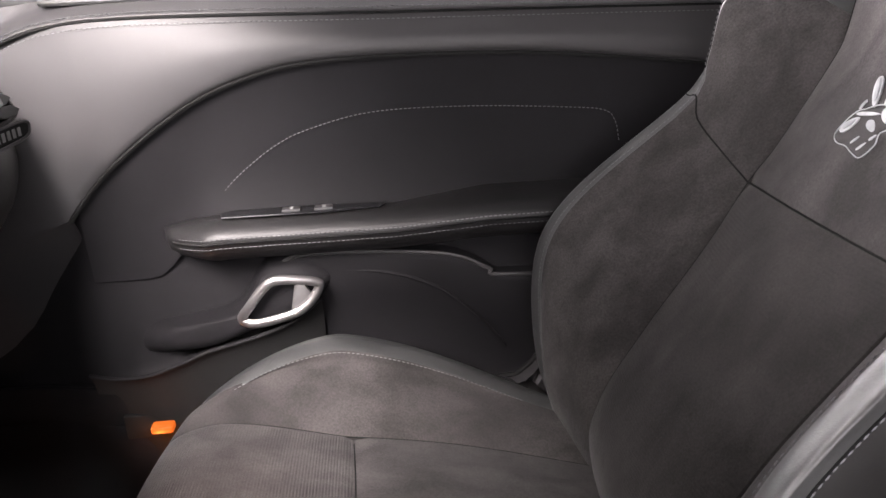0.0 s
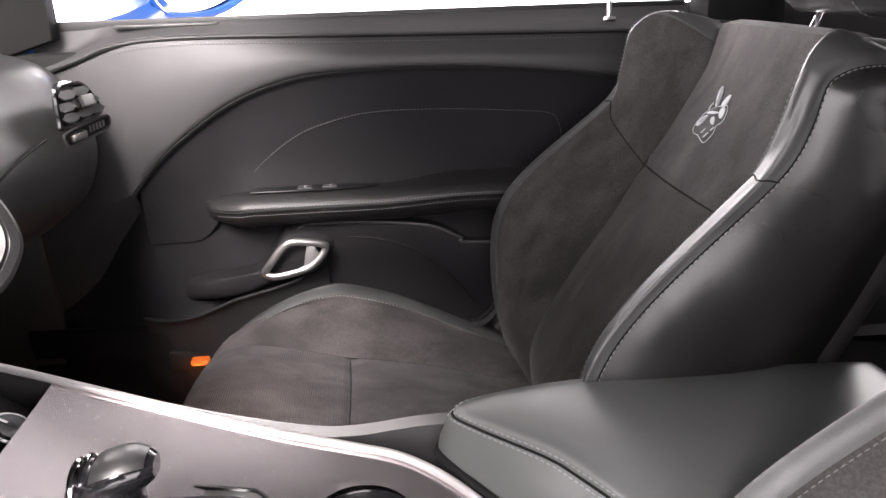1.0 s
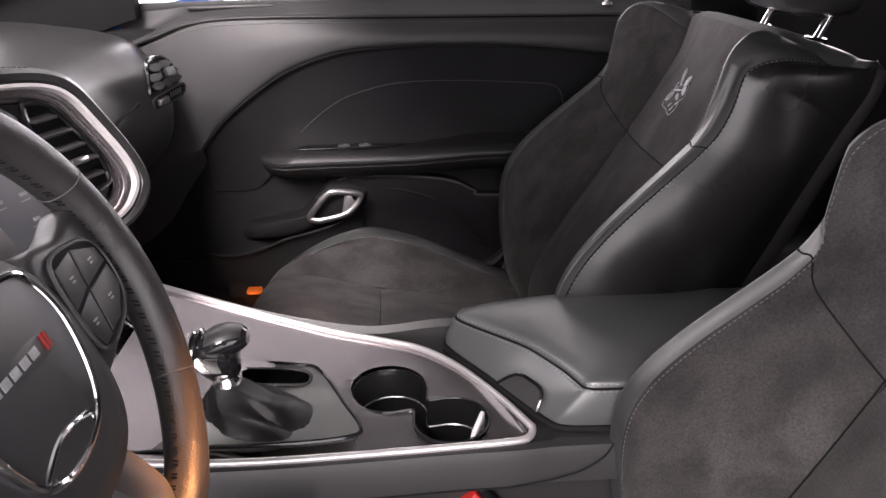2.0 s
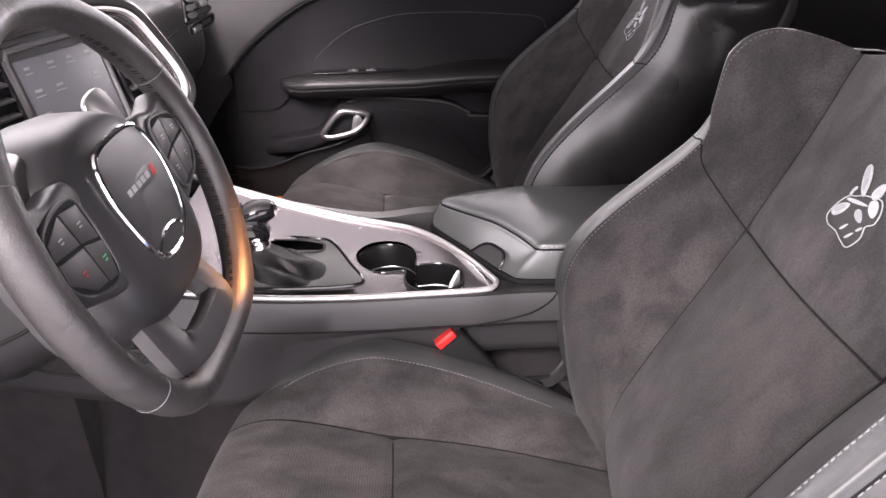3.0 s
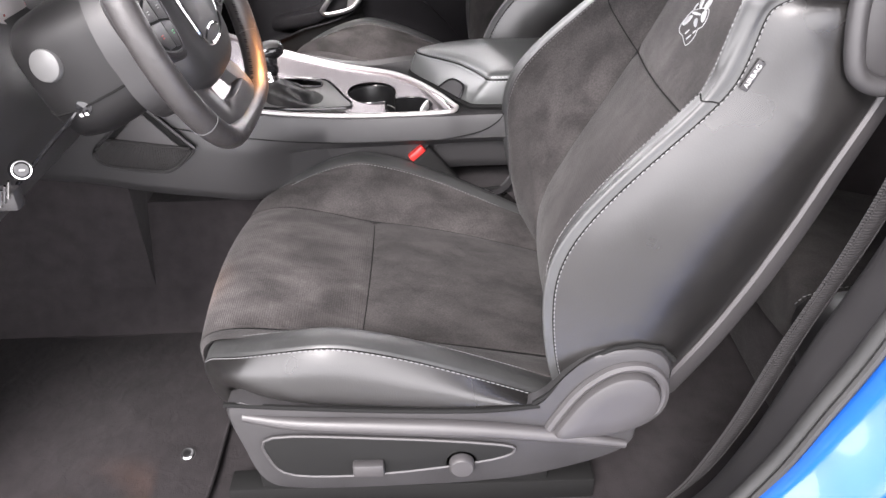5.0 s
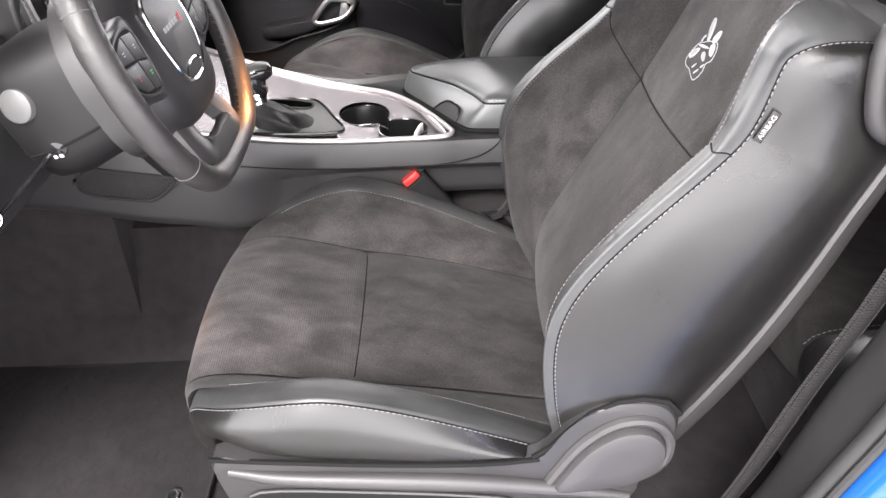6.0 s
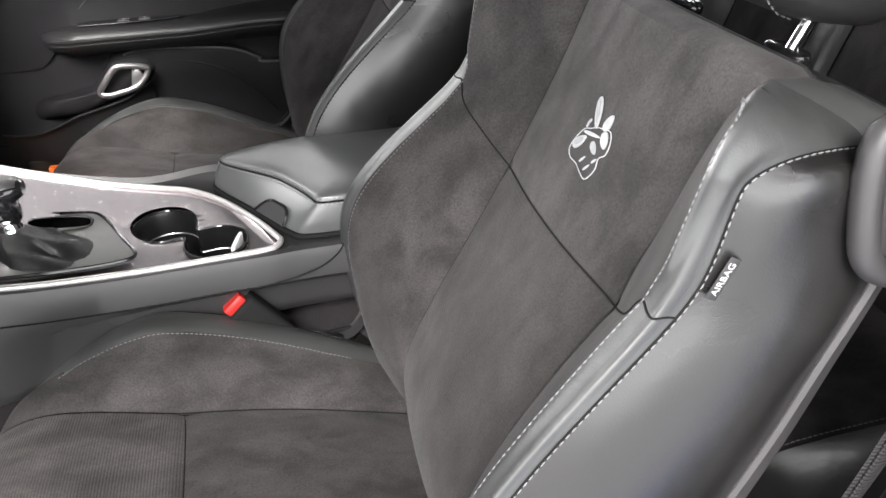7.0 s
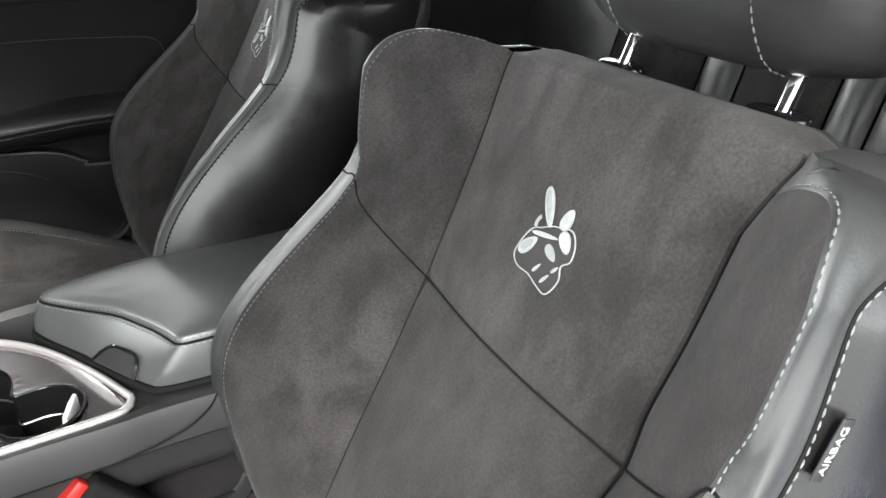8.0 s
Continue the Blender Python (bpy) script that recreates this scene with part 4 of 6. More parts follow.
for k in range(60):
    x = -.118 + 1.066 * k / 59
    a = nearest_on(ARM_TOP, x)
    top_pt = nearest_on(ARC[24:], max(x, -.112))
    low = max(0.0, min(1.0, (.06 - x) / .10))
    low = low * low * (3 - 2 * low)
    a = V((x, (a.y + .012) * (1 - low) + .957 * low, (a.z - .01) * (1 - low) + .752 * low))
    b = V((x, top_pt.y + .004, max(top_pt.z - .001, a.z + .004)))
    rows.append(cr([a, a.lerp(b, .3) + V((0, .012 - .011 * low, 0)), a.lerp(b, .7) + V((0, .010 - .008 * low, 0)), a.lerp(b, .97) + V((0, .002, 0)), b], 4))
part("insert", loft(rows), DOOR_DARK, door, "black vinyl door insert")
stitch = cr([(.066, .950, .853), (.078, .951, .875), (.110, .952, .903), (.150, .953, .930), (.190, .953, .947), (.276, .953, .966), (.402, .953, .967), (.538, .953, .958), (.59, .953, .951), (.606, .953, .935), (.612, .953, .91)], 8)
part("insert_stitching", dashes([p + V((0, -.001, 0)) for p in stitch], 0.0040, 0.0020, 0.0008), DARK_THREAD, door, "arched grey stitching")
# armrest
rows = []
for k in range(90):
    x = -.012 + .93 * k / 89
    front = min(1.0, ((x + .012) / .07)) ** 0.5 if x > -.012 else 0.0
    rise = .012 * max(0.0, min(1.0, (x - .30) / .12))
    tz = .842 - .010 * max(0, min(1, (.07 - x) / .08)) + rise * .6
    out_y = .952 - .072 * front
    g = 0.2 + 0.8 * front
    tz -= .012 * (1 - g)
    rows.append(cr([V((x, .962, tz + rise)), V((x, .962 - .018 * front, tz + .002 + rise)), V((x, out_y + .034 * front, tz + .004)), V((x, out_y + .014 * front, tz - .001 * g)), V((x, out_y + .004 * front, tz - .008 * g)), V((x, out_y, tz - .016 * g)),
                    V((x, out_y + .003 * front, tz - .025 * g)), V((x, out_y + .012 * front, tz - .038 * g)), V((x, out_y + .034 * front, tz - .053 * g)), V((x, .960, tz - .070 * g))], 3))
arm = part("armrest", loft(rows), ARM, door, "black leather armrest with double stitching")
line = [r[16] for r in rows]
part("seam", tube([p + V((0, -.0004, 0)) for p in line[2:]], 0.0014, 6), SEAM, arm)
for dz in (.0062, -.0062):
    part("stitching", dashes([p + V((0, -.0016, dz)) for p in line[3:]], 0.0042, 0.0020, 0.0008), DARK_THREAD, arm)
sw = part("switch_panel", prism([V((x, y, .8475)) for x, y in ((.07, .925), (.075, .905), (.20, .903), (.28, .912), (.29, .928), (.20, .934), (.09, .934))], (0, 0, 1), 0.003, 0.0015), GLOSS, door, "gloss black window switch panel")
for x in (.165, .207):
    part("window_switch", block((x - .013, .909, .849), (x + .011, .924, .8535), 0.0015), PLASTIC, sw)
    bars([(0, .003, .005, .0012), (0, -.002, .004, .0012)], on_plane((x, .9145, .8537), (1, 0, 0), (0, 1, 0)), PRINT, sw)
# lower panel with its pocket
rows = []
for k in range(70):
    x = -.36 + 1.31 * k / 69
    deep = .030 * max(0.0, min(1.0, (-.115 - x) / .10))
    hump = cr([(-.37, .60, 0), (-.13, .60, 0), (.05, .66, 0), (.115, .750, 0), (.144, .774, 0), (.179, .782, 0), (.264, .779, 0), (.349, .771, 0), (.392, .760, 0), (.427, .742, 0), (.479, .729, 0), (.95, .725, 0)], 6)
    hz = nearest_on(hump, x).y
    rows.append(cr([V((x, .968 + deep, .90)), V((x, .958 + deep + .012 * max(0.0, min(1.0, (.06 - x) / .10)), .832)), V((x, .955 + deep, max(hz + .012, .70))), V((x, .950 + deep, hz + .003)), V((x, .932 + deep, hz - .005)), V((x, .933 + deep, hz - .05)), V((x, .950 + deep, hz - .12)), V((x, .952 + deep, .56)), V((x, .93 + deep, .50)), V((x, .935 + deep, .36))], 4))
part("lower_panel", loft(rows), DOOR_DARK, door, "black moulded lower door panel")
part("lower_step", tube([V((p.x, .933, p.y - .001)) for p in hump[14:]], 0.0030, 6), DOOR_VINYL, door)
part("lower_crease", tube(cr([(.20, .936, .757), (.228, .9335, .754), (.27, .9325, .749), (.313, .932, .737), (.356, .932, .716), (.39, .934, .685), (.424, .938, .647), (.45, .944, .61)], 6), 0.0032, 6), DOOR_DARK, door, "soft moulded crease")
# pull cup and map pocket lip
lipc = cr([(-.14, .925, .625), (-.10, .915, .622), (-.05, .905, .630), (.0, .902, .648), (.03, .902, .660), (.10, .905, .676), (.15, .912, .692), (.19, .925, .715)], 6)
part("pocket_lip", tube(lipc, 0.0032, 8), DOOR_DARK, door, "raised map pocket edge")
rows = [[p, p + V((0, .012, -.03)), p + V((0, .02, -.10)), p + V((.01, .02, -.22))] for p in lipc]
part("map_pocket", loft([cr(r, 3) for r in rows]), BLACK, door, "deep black map pocket")
cup_o = closed_cr([(-.035, 0, .655), (-.028, 0, .688), (.03, 0, .700), (.075, 0, .712), (.105, 0, .752), (.130, 0, .772), (.175, 0, .770), (.202, 0, .752), (.196, 0, .730), (.165, 0, .702), (.10, 0, .680), (.03, 0, .655)], 4)
cc = V((.085, 0, .705))
rings = [[cc + (p - cc) * k + V((0, y, 0)) for p in cup_o] for k, y in ((1.30, .958), (1.12, .944), (1.0, .930), (.9, .920), (.75, .913), (.5, .910), (.2, .909))]
bm = loft(rings, close_u=True)
bm.faces.new(list(bm.verts)[-len(cup_o):])
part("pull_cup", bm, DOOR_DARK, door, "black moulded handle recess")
hand = part("door_handle", tube(closed_cr([(.084, .900, .707), (.098, .894, .728), (.118, .893, .752), (.135, .893, .762), (.165, .897, .759), (.188, .902, .752), (.190, .904, .744), (.180, .902, .728), (.160, .899, .712), (.125, .897, .703), (.098, .899, .699)], 5), 0.0068, 10, closed=True, flat=0.8), HANDLE, door, "satin silver door handle loop")
part("handle_back", prism([p + V((0, .012, 0)) for p in closed_cr([(.088, .905, .703), (.120, .900, .750), (.165, .905, .756), (.186, .907, .745), (.150, .905, .710)], 4)], (0, 1, 0), 0.01, 0.002), BLACK, hand)
part("handle_web", prism([V(p) for p in ((.150, .900, .712), (.182, .904, .730), (.170, .902, .752), (.158, .902, .750))], (0, 1, 0), 0.006, 0.0015), HANDLE, hand, "silver release lever")
part("door_skin", block((-.36, 1.03, .30), (.84, 1.06, 1.09), 0.01), BLUE, door, "blue painted door outer skin")
part("inner_frame", block((-.34, .985, .32), (.95, 1.028, 1.08), 0.01), BLACK, door)
win = part("window_pane", block((-.22, 1.024, 1.08), (.84, 1.028, 1.37), 0.0), GLASS, door, "clear door window glass")
win.visible_shadow = False
part("window_seal", block((-.24, 1.016, 1.112), (.845, 1.024, 1.128), 0.003), RUBBER, door, "black rubber window seal")

# outer mirror
mir = thing("door_mirror", "blue painted door mirror outside the passenger window", "mirror")
shell = closed_cr([(-.105, 1.16, 1.155), (-.10, 1.18, 1.22), (-.06, 1.24, 1.245), (0, 1.30, 1.245), (.05, 1.335, 1.21), (.04, 1.33, 1.16), (-.02, 1.28, 1.125), (-.08, 1.20, 1.125)], 5)
cent = V((-.055, 1.245, 1.185))
rings = [[p + V((.0, 0, 0)) for p in shell], [cent + (p - cent) * 1.06 + V((-.03, .02, 0)) for p in shell], [cent + (p - cent) * 0.9 + V((-.07, .05, 0)) for p in shell], [cent + (p - cent) * 0.3 + V((-.10, .07, 0)) for p in shell]]
part("mirror_housing", loft(rings, close_u=True), BLUE, mir, "glossy blue mirror housing")
bm = bmesh.new()
bm.faces.new([bm.verts.new(cent + (p - cent) * 0.86 + V((-.008, .004, 0))) for p in shell])
part("mirror_glass", bm, MIRROR, mir, "mirror glass")
part("mirror_rim", tube(shell, 0.008, 8, closed=True), BLUE, mir)
part("mirror_foot", tube([(-.10, 1.20, 1.14), (-.14, 1.12, 1.11), (-.18, 1.05, 1.09)], [.02, .028, .035], 10), BLUE, mir, "blue mirror arm")


# ---- centre console ----
NEAR = cr([(-.20, .00, .855), (-.10, .00, .830), (-.02, .008, .806), (.06, .022, .785), (.14, .045, .764), (.235, .067, .749), (.33, .077, .745), (.398, .083, .744), (.414, .090, .744), (.419, .101, .744)], 6)
FAR = cr([(-.20, .375, .855), (-.10, .370, .828), (-.01, .362, .800), (.09, .347, .772), (.18, .322, .756), (.25, .300, .750), (.30, .278, .748), (.346, .234, .746), (.390, .165, .745), (.419, .107, .744)], 6)
console = thing("centre_console", "black centre console with brushed metal trim", "centre console")
body_rows = []
for x, ny, nz, fy, fz in [(-.30, -.005, .90, .385, .90), (-.20, -.012, .853, .387, .853), (-.10, -.012, .828, .382, .830), (-.02, -.003, .804, .374, .806), (.06, .010, .783, .363, .785), (.14, .034, .762, .348, .770), (.235, .056, .747, .326, .764), (.33, .066, .743, .318, .775),
                           (.40, .069, .742, .318, .77), (.44, .072, .742, .318, .75), (.50, .072, .742, .318, .745), (.60, .072, .74, .318, .74), (.80, .075, .72, .318, .72), (.90, .08, .60, .31, .60)]:
    lowz = .635 + .06 * max(0, min(1, (.06 - x) / .3))
    mid_z = (nz + lowz) / 2 + .01
    sag = .095 if x < .39 else (.02 if x < .41 else -.002)
    rim_in = -.008 if x < .41 else .001
    rec = .045 * max(0.0, min(1.0, (x - .08) / .18))
    body_rows.append([V((x, ny + .04 + rec, lowz - .02)), V((x, ny + rec, lowz - .012)), V((x, ny - .010 + rec, lowz)), V((x, ny - .012 + rec, lowz + .01)), V((x, ny - .010 + rec, mid_z - .01)), V((x, ny - .010 + rec * .55, nz - .056)), V((x, ny - .004, nz - .040)), V((x, ny - .001, nz - .010)), V((x, ny + .003, nz + .0005)), V((x, ny + .012, nz + .002 if x < .41 else nz + .003)),
                      V((x, ny + .02, nz - sag)), V((x, fy - .02, fz - sag)), V((x, fy - .012, fz - .010)), V((x, fy - .005, fz - .002)), V((x, fy + .004, fz - .012)), V((x, fy + .006, fz - .06)), V((x, fy + .002, .62)), V((x, fy - .04, .60))])
cols = list(zip(*body_rows))
cols = [cr(c, 5) for c in cols]
part("console_body", loft(cols), VINYL, console, "black soft-touch console body", angle=30)
crease_line = [p + V((0, -.001, 0)) for p in cols[6] if p.x < .40] + cr([(.43, .064, .708), (.465, .066, .717), (.490, .069, .732), (.502, .076, .7455)], 5)
part("console_groove", tube(crease_line, 0.0010, 6), SEAM, console)

# cup opening: two joined rounds
cups = [(V((.262, .203, 0)), .0455), (V((.333, .139, 0)), .0425)]
mid_c = V((.2985, .170, 0))


def cup_sdf(p):
    d = [(p - c).length - r for c, r in cups]
    h = max(0.0, 0.022 - abs(d[0] - d[1])) / 0.022
    return min(d) - h * h * 0.022 * 0.25


OPEN = []
for k in range(72):
    t = 2 * math.pi * k / 72
    d = V((math.cos(t), math.sin(t), 0))
    lo_r, hi_r = 0.0, 0.15
    for _ in range(30):
        m_r = (lo_r + hi_r) / 2
        if cup_sdf(mid_c + d * m_r) < 0:
            lo_r = m_r
        else:
            hi_r = m_r
    OPEN.append(mid_c + d * lo_r)

# brushed plate between the bright rims, cut out for the cups
bm = bmesh.new()
NX, NY = 150, 60
nr, fr_ = NEAR, FAR


def along(curve, k):
    s = k * (len(curve) - 1)
    i = min(int(s), len(curve) - 2)
    return curve[i].lerp(curve[i + 1], s - i)


def plate_z(x, f, a, b):
    dish = min(1.0, f / 0.07) ** 0.7 * 0.017 * (1 - f) ** 0.8
    return a + (b - a) * f - dish


grid = []
for i in range(NX + 1):
    a, b = along(nr, i / NX), along(fr_, i / NX)
    row = []
    for j in range(NY + 1):
        f = j / NY
        p = a.lerp(b, f)
        p.z = plate_z(p.x, f, a.z, b.z)
        q = V((p.x, p.y, 0))
        if abs(cup_sdf(q)) < 0.004:
            q2 = min(OPEN, key=lambda o: (o - q).length)
            p.x, p.y = q2.x, q2.y
        row.append(bm.verts.new(p))
    grid.append(row)
for i in range(NX):
    for j in range(NY):
        q = (grid[i][j], grid[i + 1][j], grid[i + 1][j + 1], grid[i][j + 1])
        c = sum((v.co for v in q), V()) / 4
        if cup_sdf(V((c.x, c.y, 0))) > -0.0005 and c.x > -.045:
            bm.faces.new(q)
bmesh.ops.delete(bm, geom=[v for v in bm.verts if not v.link_faces], context="VERTS")
plate = part("trim_plate", bm, BRUSHED, console, "brushed metal console trim plate", angle=60)
part("trim_rim", tube([p + V((0, .001, .0015)) for p in NEAR] + [p + V((0, -.001, .0025)) for p in reversed(FAR)], 0.0042, 10), TRIM_SILVER, console, "bright silver trim rim")

ztop = 0.737
holder = part("cup_holder", loft([[V((p.x, p.y, ztop)) for p in OPEN], [mid_c + (p - mid_c) * .97 + V((0, 0, ztop - .006)) for p in OPEN], [mid_c + (p - mid_c) * .93 + V((0, 0, ztop - .050)) for p in OPEN], [mid_c + (p - mid_c) * .86 + V((0, 0, ztop - .068)) for p in OPEN], [mid_c + (p - mid_c) * .3 + V((0, 0, ztop - .069)) for p in OPEN]], close_u=True), CUP_BLACK, console, "black twin cup holder")
part("cup_light_ring", tube([mid_c + (p - mid_c) * .945 + V((0, 0, ztop - .036)) for p in OPEN], 0.0013, 6, closed=True), SATIN, holder, "thin silver ring inside")
part("cup_rim", tube([V((p.x, p.y, ztop + .0005)) for p in OPEN], 0.0016, 6, closed=True), GLOSS, holder)
part("cup_tab", prism([V((.370, .134, ztop - .020)), V((.370, .134, ztop + .012)), V((.366, .118, ztop + .014)), V((.358, .106, ztop + .006)), V((.354, .104, ztop - .012))], (-.8, .5, 0), 0.006, 0.0015), WHITE, holder, "pale plastic tab")
bars([(-.012, .006, .010, .003), (-.002, .004, .004, .003), (.010, -.002, .012, .003), (.004, -.008, .010, .003)], on_plane((.322, .132, ztop - .0675), (1, -.3, 0), (.3, 1, 0)), GREY_CLOTH, holder)

# shifter surround, boot and lever
z0 = .752
sur = closed_cr([(-.02, .240, z0 + .018), (.06, .245, z0 + .006), (.150, .238, z0), (.180, .222, z0 - .001), (.215, .150, z0 - .002), (.234, .108, z0 - .002), (.224, .092, z0 - .002), (.17, .080, z0 + .002), (.09, .070, z0 + .010), (-.02, .062, z0 + .026)], 5)
sur_plate = part("shifter_surround", prism(sur, (0, 0, 1), 0.006, 0.002), GUNMETAL, console, "grey satin gear selector surround")
part("surround_rim", tube([p + V((0, 0, .006)) for p in sur], 0.0024, 6, closed=True), GLOSS, sur_plate)
sl = [V((.115 + .055 * math.copysign(abs(math.cos(t)) ** .5, math.cos(t)), .205 + .018 * math.copysign(abs(math.sin(t)) ** .6, math.sin(t)), z0 + .0105 - .10 * (.055 * math.cos(t)))) for t in [2 * math.pi * k / 32 for k in range(32)]]
# The slot isn't cut in: a flat near-black plate paints its inner shade.
part("selector_slot", prism(sl, (0, 0, 1), 0.001, 0), SLOT_SHADE, sur_plate, "flat gate slot, the shade of its depth in the colour")
part("slot_rim", tube([p + V((0, 0, .001)) for p in sl], 0.002, 6, closed=True), PLASTIC, sur_plate)
sel = thing("gear_selector", "gear selector with chrome collar and leather boot", "gear lever")
boot = []
for k in range(9):
    t = k / 8
    cx, cy, cz = .122 - .038 * t ** 0.8, .124 + .034 * t, z0 + .005 + .032 * t ** 0.85
    rx, ry = .046 * (1 - t) ** 0.9 + .014, .038 * (1 - t) ** 0.9 + .013
    wob = 0.0075 * math.sin(math.pi * t) ** 0.7
    boot.append([V((cx + (rx + wob * math.sin(5 * a + 3 * t)) * math.copysign(abs(math.cos(a)) ** .7, math.cos(a)), cy + (ry + wob * math.cos(4 * a)) * math.copysign(abs(math.sin(a)) ** .7, math.sin(a)), cz + 0.005 * math.sin(5 * a + 7 * t) * math.sin(math.pi * t))) for a in [2 * math.pi * j / 36 for j in range(36)]])
part("boot", loft(boot, close_u=True, cap=True), BOOT, sel, "creased black leather boot")
part("collar", lathe([(.013, 0), (.0155, .002), (.0155, .012), (.014, .014), (.014, .020), (.016, .022), (.015, .030), (.012, .032)], (.086, .158, z0 + .028), (-.10, .05, 1)), CHROME, sel, "chrome collar")
kn = []
for k in range(15):
    t = k / 14
    s_ = max(0.12, math.sin(math.pi * (0.04 + 0.92 * t)) ** 0.4)
    cx, cz = .046 + .068 * t, z0 + .074 + .022 * t - .024 * (t - .5) ** 2
    kn.append([V((cx, .164 + .0235 * s_ * math.copysign(abs(math.cos(a)) ** .8, math.cos(a)), cz + (.020 if math.sin(a) < 0 else .015) * s_ * math.sin(a))) for a in [2 * math.pi * j / 24 for j in range(24)]])
part("knob", loft(kn, close_u=True, cap=True), GLOSS, sel, "gloss black knob")
neck = [[V((cx + rx * math.copysign(abs(math.cos(a)) ** .75, math.cos(a)), .162 + ry * math.copysign(abs(math.sin(a)) ** .75, math.sin(a)), z)) for a in [2 * math.pi * j / 28 for j in range(28)]]
        for z, cx, rx, ry in ((z0 + .044, .083, .016, .014), (z0 + .050, .081, .021, .017), (z0 + .058, .078, .025, .020), (z0 + .068, .075, .027, .022), (z0 + .078, .075, .026, .022), (z0 + .088, .077, .022, .020))]
part("knob_neck", loft(neck, close_u=True, cap=True), GLOSS, sel, "gloss black knob body")
for lo_a, hi_a in ((15, 18), (19, 22)):
    part("knob_inlay", loft([[V((.077, .162, p.z)) + (p - V((.077, .162, p.z))) * 1.05 for p in r[lo_a : hi_a + 1]] for r in neck[2:5]]), CHROME, sel, "chrome inlay")
part("knob_top", loft([[p + V((0, 0, .0012)) for p in r[2:11]] for r in kn[5:14]]), LEATHER, sel, "black leather knob cap")
part("knob_band", tube([V((.055, .166 + .0195 * math.cos(a), z0 + .075 + .0175 * math.sin(a))) for a in [2 * math.pi * j / 28 for j in range(28)]], 0.0030, 8, closed=True), CHROME, sel, "chrome band")
part("knob_band", tube([V((.063, .166 + .0205 * math.cos(a), z0 + .078 + .0185 * math.sin(a))) for a in [2 * math.pi * j / 28 for j in range(28)]], 0.0022, 8, closed=True), CHROME, sel, "chrome band")

# padded armrest lid with a slanted front
def lid_fall(x):
    return -.45 * max(0.0, .50 - x) ** 2


def lid_pt(p, k, zz, fall):
    """A point of the lid: its front leans back from the base to the stitched edge."""
    front = max(0.0, min(1.0, (.50 - p.x) / .09))
    far = max(0.2, min(1.0, (.31 - p.y) / .12))
    back = .036 * min(1.0, k) * far * front * front * (3 - 2 * front) * max(0.0, min(1.0, (zz - .754) / .044))
    q = cl_ + (p - cl_) * k + V((back, 0, 0))
    return q + V((0, 0, zz + lid_fall(q.x) * fall))


lid_o = closed_cr([(.334, .287, 0), (.345, .256, 0), (.380, .200, 0), (.415, .140, 0), (.436, .108, 0), (.452, .096, 0), (.50, .092, 0), (.62, .092, 0), (.76, .096, 0), (.785, .13, 0), (.785, .28, 0), (.76, .306, 0), (.60, .312, 0), (.46, .312, 0), (.36, .304, 0)], 4)
cl_ = V((.56, .20, 0))
rings = []
for zz, k in ((.752, .985), (.756, 1.000), (.770, 1.002), (.786, .988), (.7935, .974), (.7965, .966), (.7992, .962), (.8022, .954), (.8045, .938), (.8066, .90), (.8088, .80), (.8104, .5), (.8106, .15)):
    rings.append([lid_pt(p, k, zz, (zz - .752) / .06) for p in lid_o])
bm = loft(rings, close_u=True)
bm.faces.new(list(bm.verts)[-len(lid_o):])
lid = part("armrest_lid", bm, LID_SHEEN, console, "padded black leather armrest lid, window sheen lifted into its colour")
for k, zz in ((.977, .7930), (.9570, .8000)):
    part("lid_stitching", dashes([lid_pt(p, k + .0030, zz + .0016, (zz - .752) / .06) for p in lid_o + lid_o[:1]], 0.0042, 0.0022, 0.0011), GREY_CLOTH, lid, "grey stitching")
part("lid_seam", tube([lid_pt(p, .967, .7972, .74) for p in lid_o], 0.0015, 5, closed=True), SEAM, lid)
arch = [V((.389 + .036 * t + .78 * .021 * (1 - (2 * t - 1) ** 4), .178 - .060 * t, .757 + .021 * (1 - (2 * t - 1) ** 4))) for t in [k / 12 for k in range(13)]]
# solid black tube in place of the shaded gap below the lid
part("lid_gap_shade", tube([cl_ + (p - cl_) * 1.000 + V((0, 0, .7500)) for p in lid_o], 0.0042, 6, closed=True), BLACK, console, "black tube that draws the shade under the lid")
latch = part("lid_latch", tube(arch, 0.0022, 6), GLOSS, lid, "finger recess of the lid latch")
part("latch_recess", prism(arch, (.4, .5, 0), 0.004, 0), PLASTIC, latch)
part("lid_base", loft([[cl_ + (p - cl_) * 1.02 + V((0, 0, .722)) for p in lid_o], [cl_ + (p - cl_) * 1.012 + V((0, 0, .746)) for p in lid_o], [cl_ + (p - cl_) * .9 + V((0, 0, .749)) for p in lid_o]], close_u=True), BLACK, console, "black lid base")

# pocket with an elastic net on the console side
PY = -.0270
net = [V((p.x, PY, p.z)) for p in closed_cr([(-.176, 0, .742), (-.173, 0, .724), (-.155, 0, .714), (-.115, 0, .707), (-.076, 0, .702), (-.058, 0, .704), (-.036, 0, .718), (-.014, 0, .739), (-.022, 0, .752), (-.084, 0, .820), (-.092, 0, .821), (-.148, 0, .768)], 5)]
pocket = part("side_pocket", prism([p + V((0, .008, 0)) for p in net], (0, -1, 0), 0.006, 0.002), BLACK, console, "recessed console side pocket")
part("pocket_back", prism([V((x, PY + .0015, z)) for x, z in ((-.138, .762), (-.088, .808), (-.034, .742))], (0, -1, 0), 0.003, 0.0012), GREY_PLASTIC, pocket, "grey pocket back")
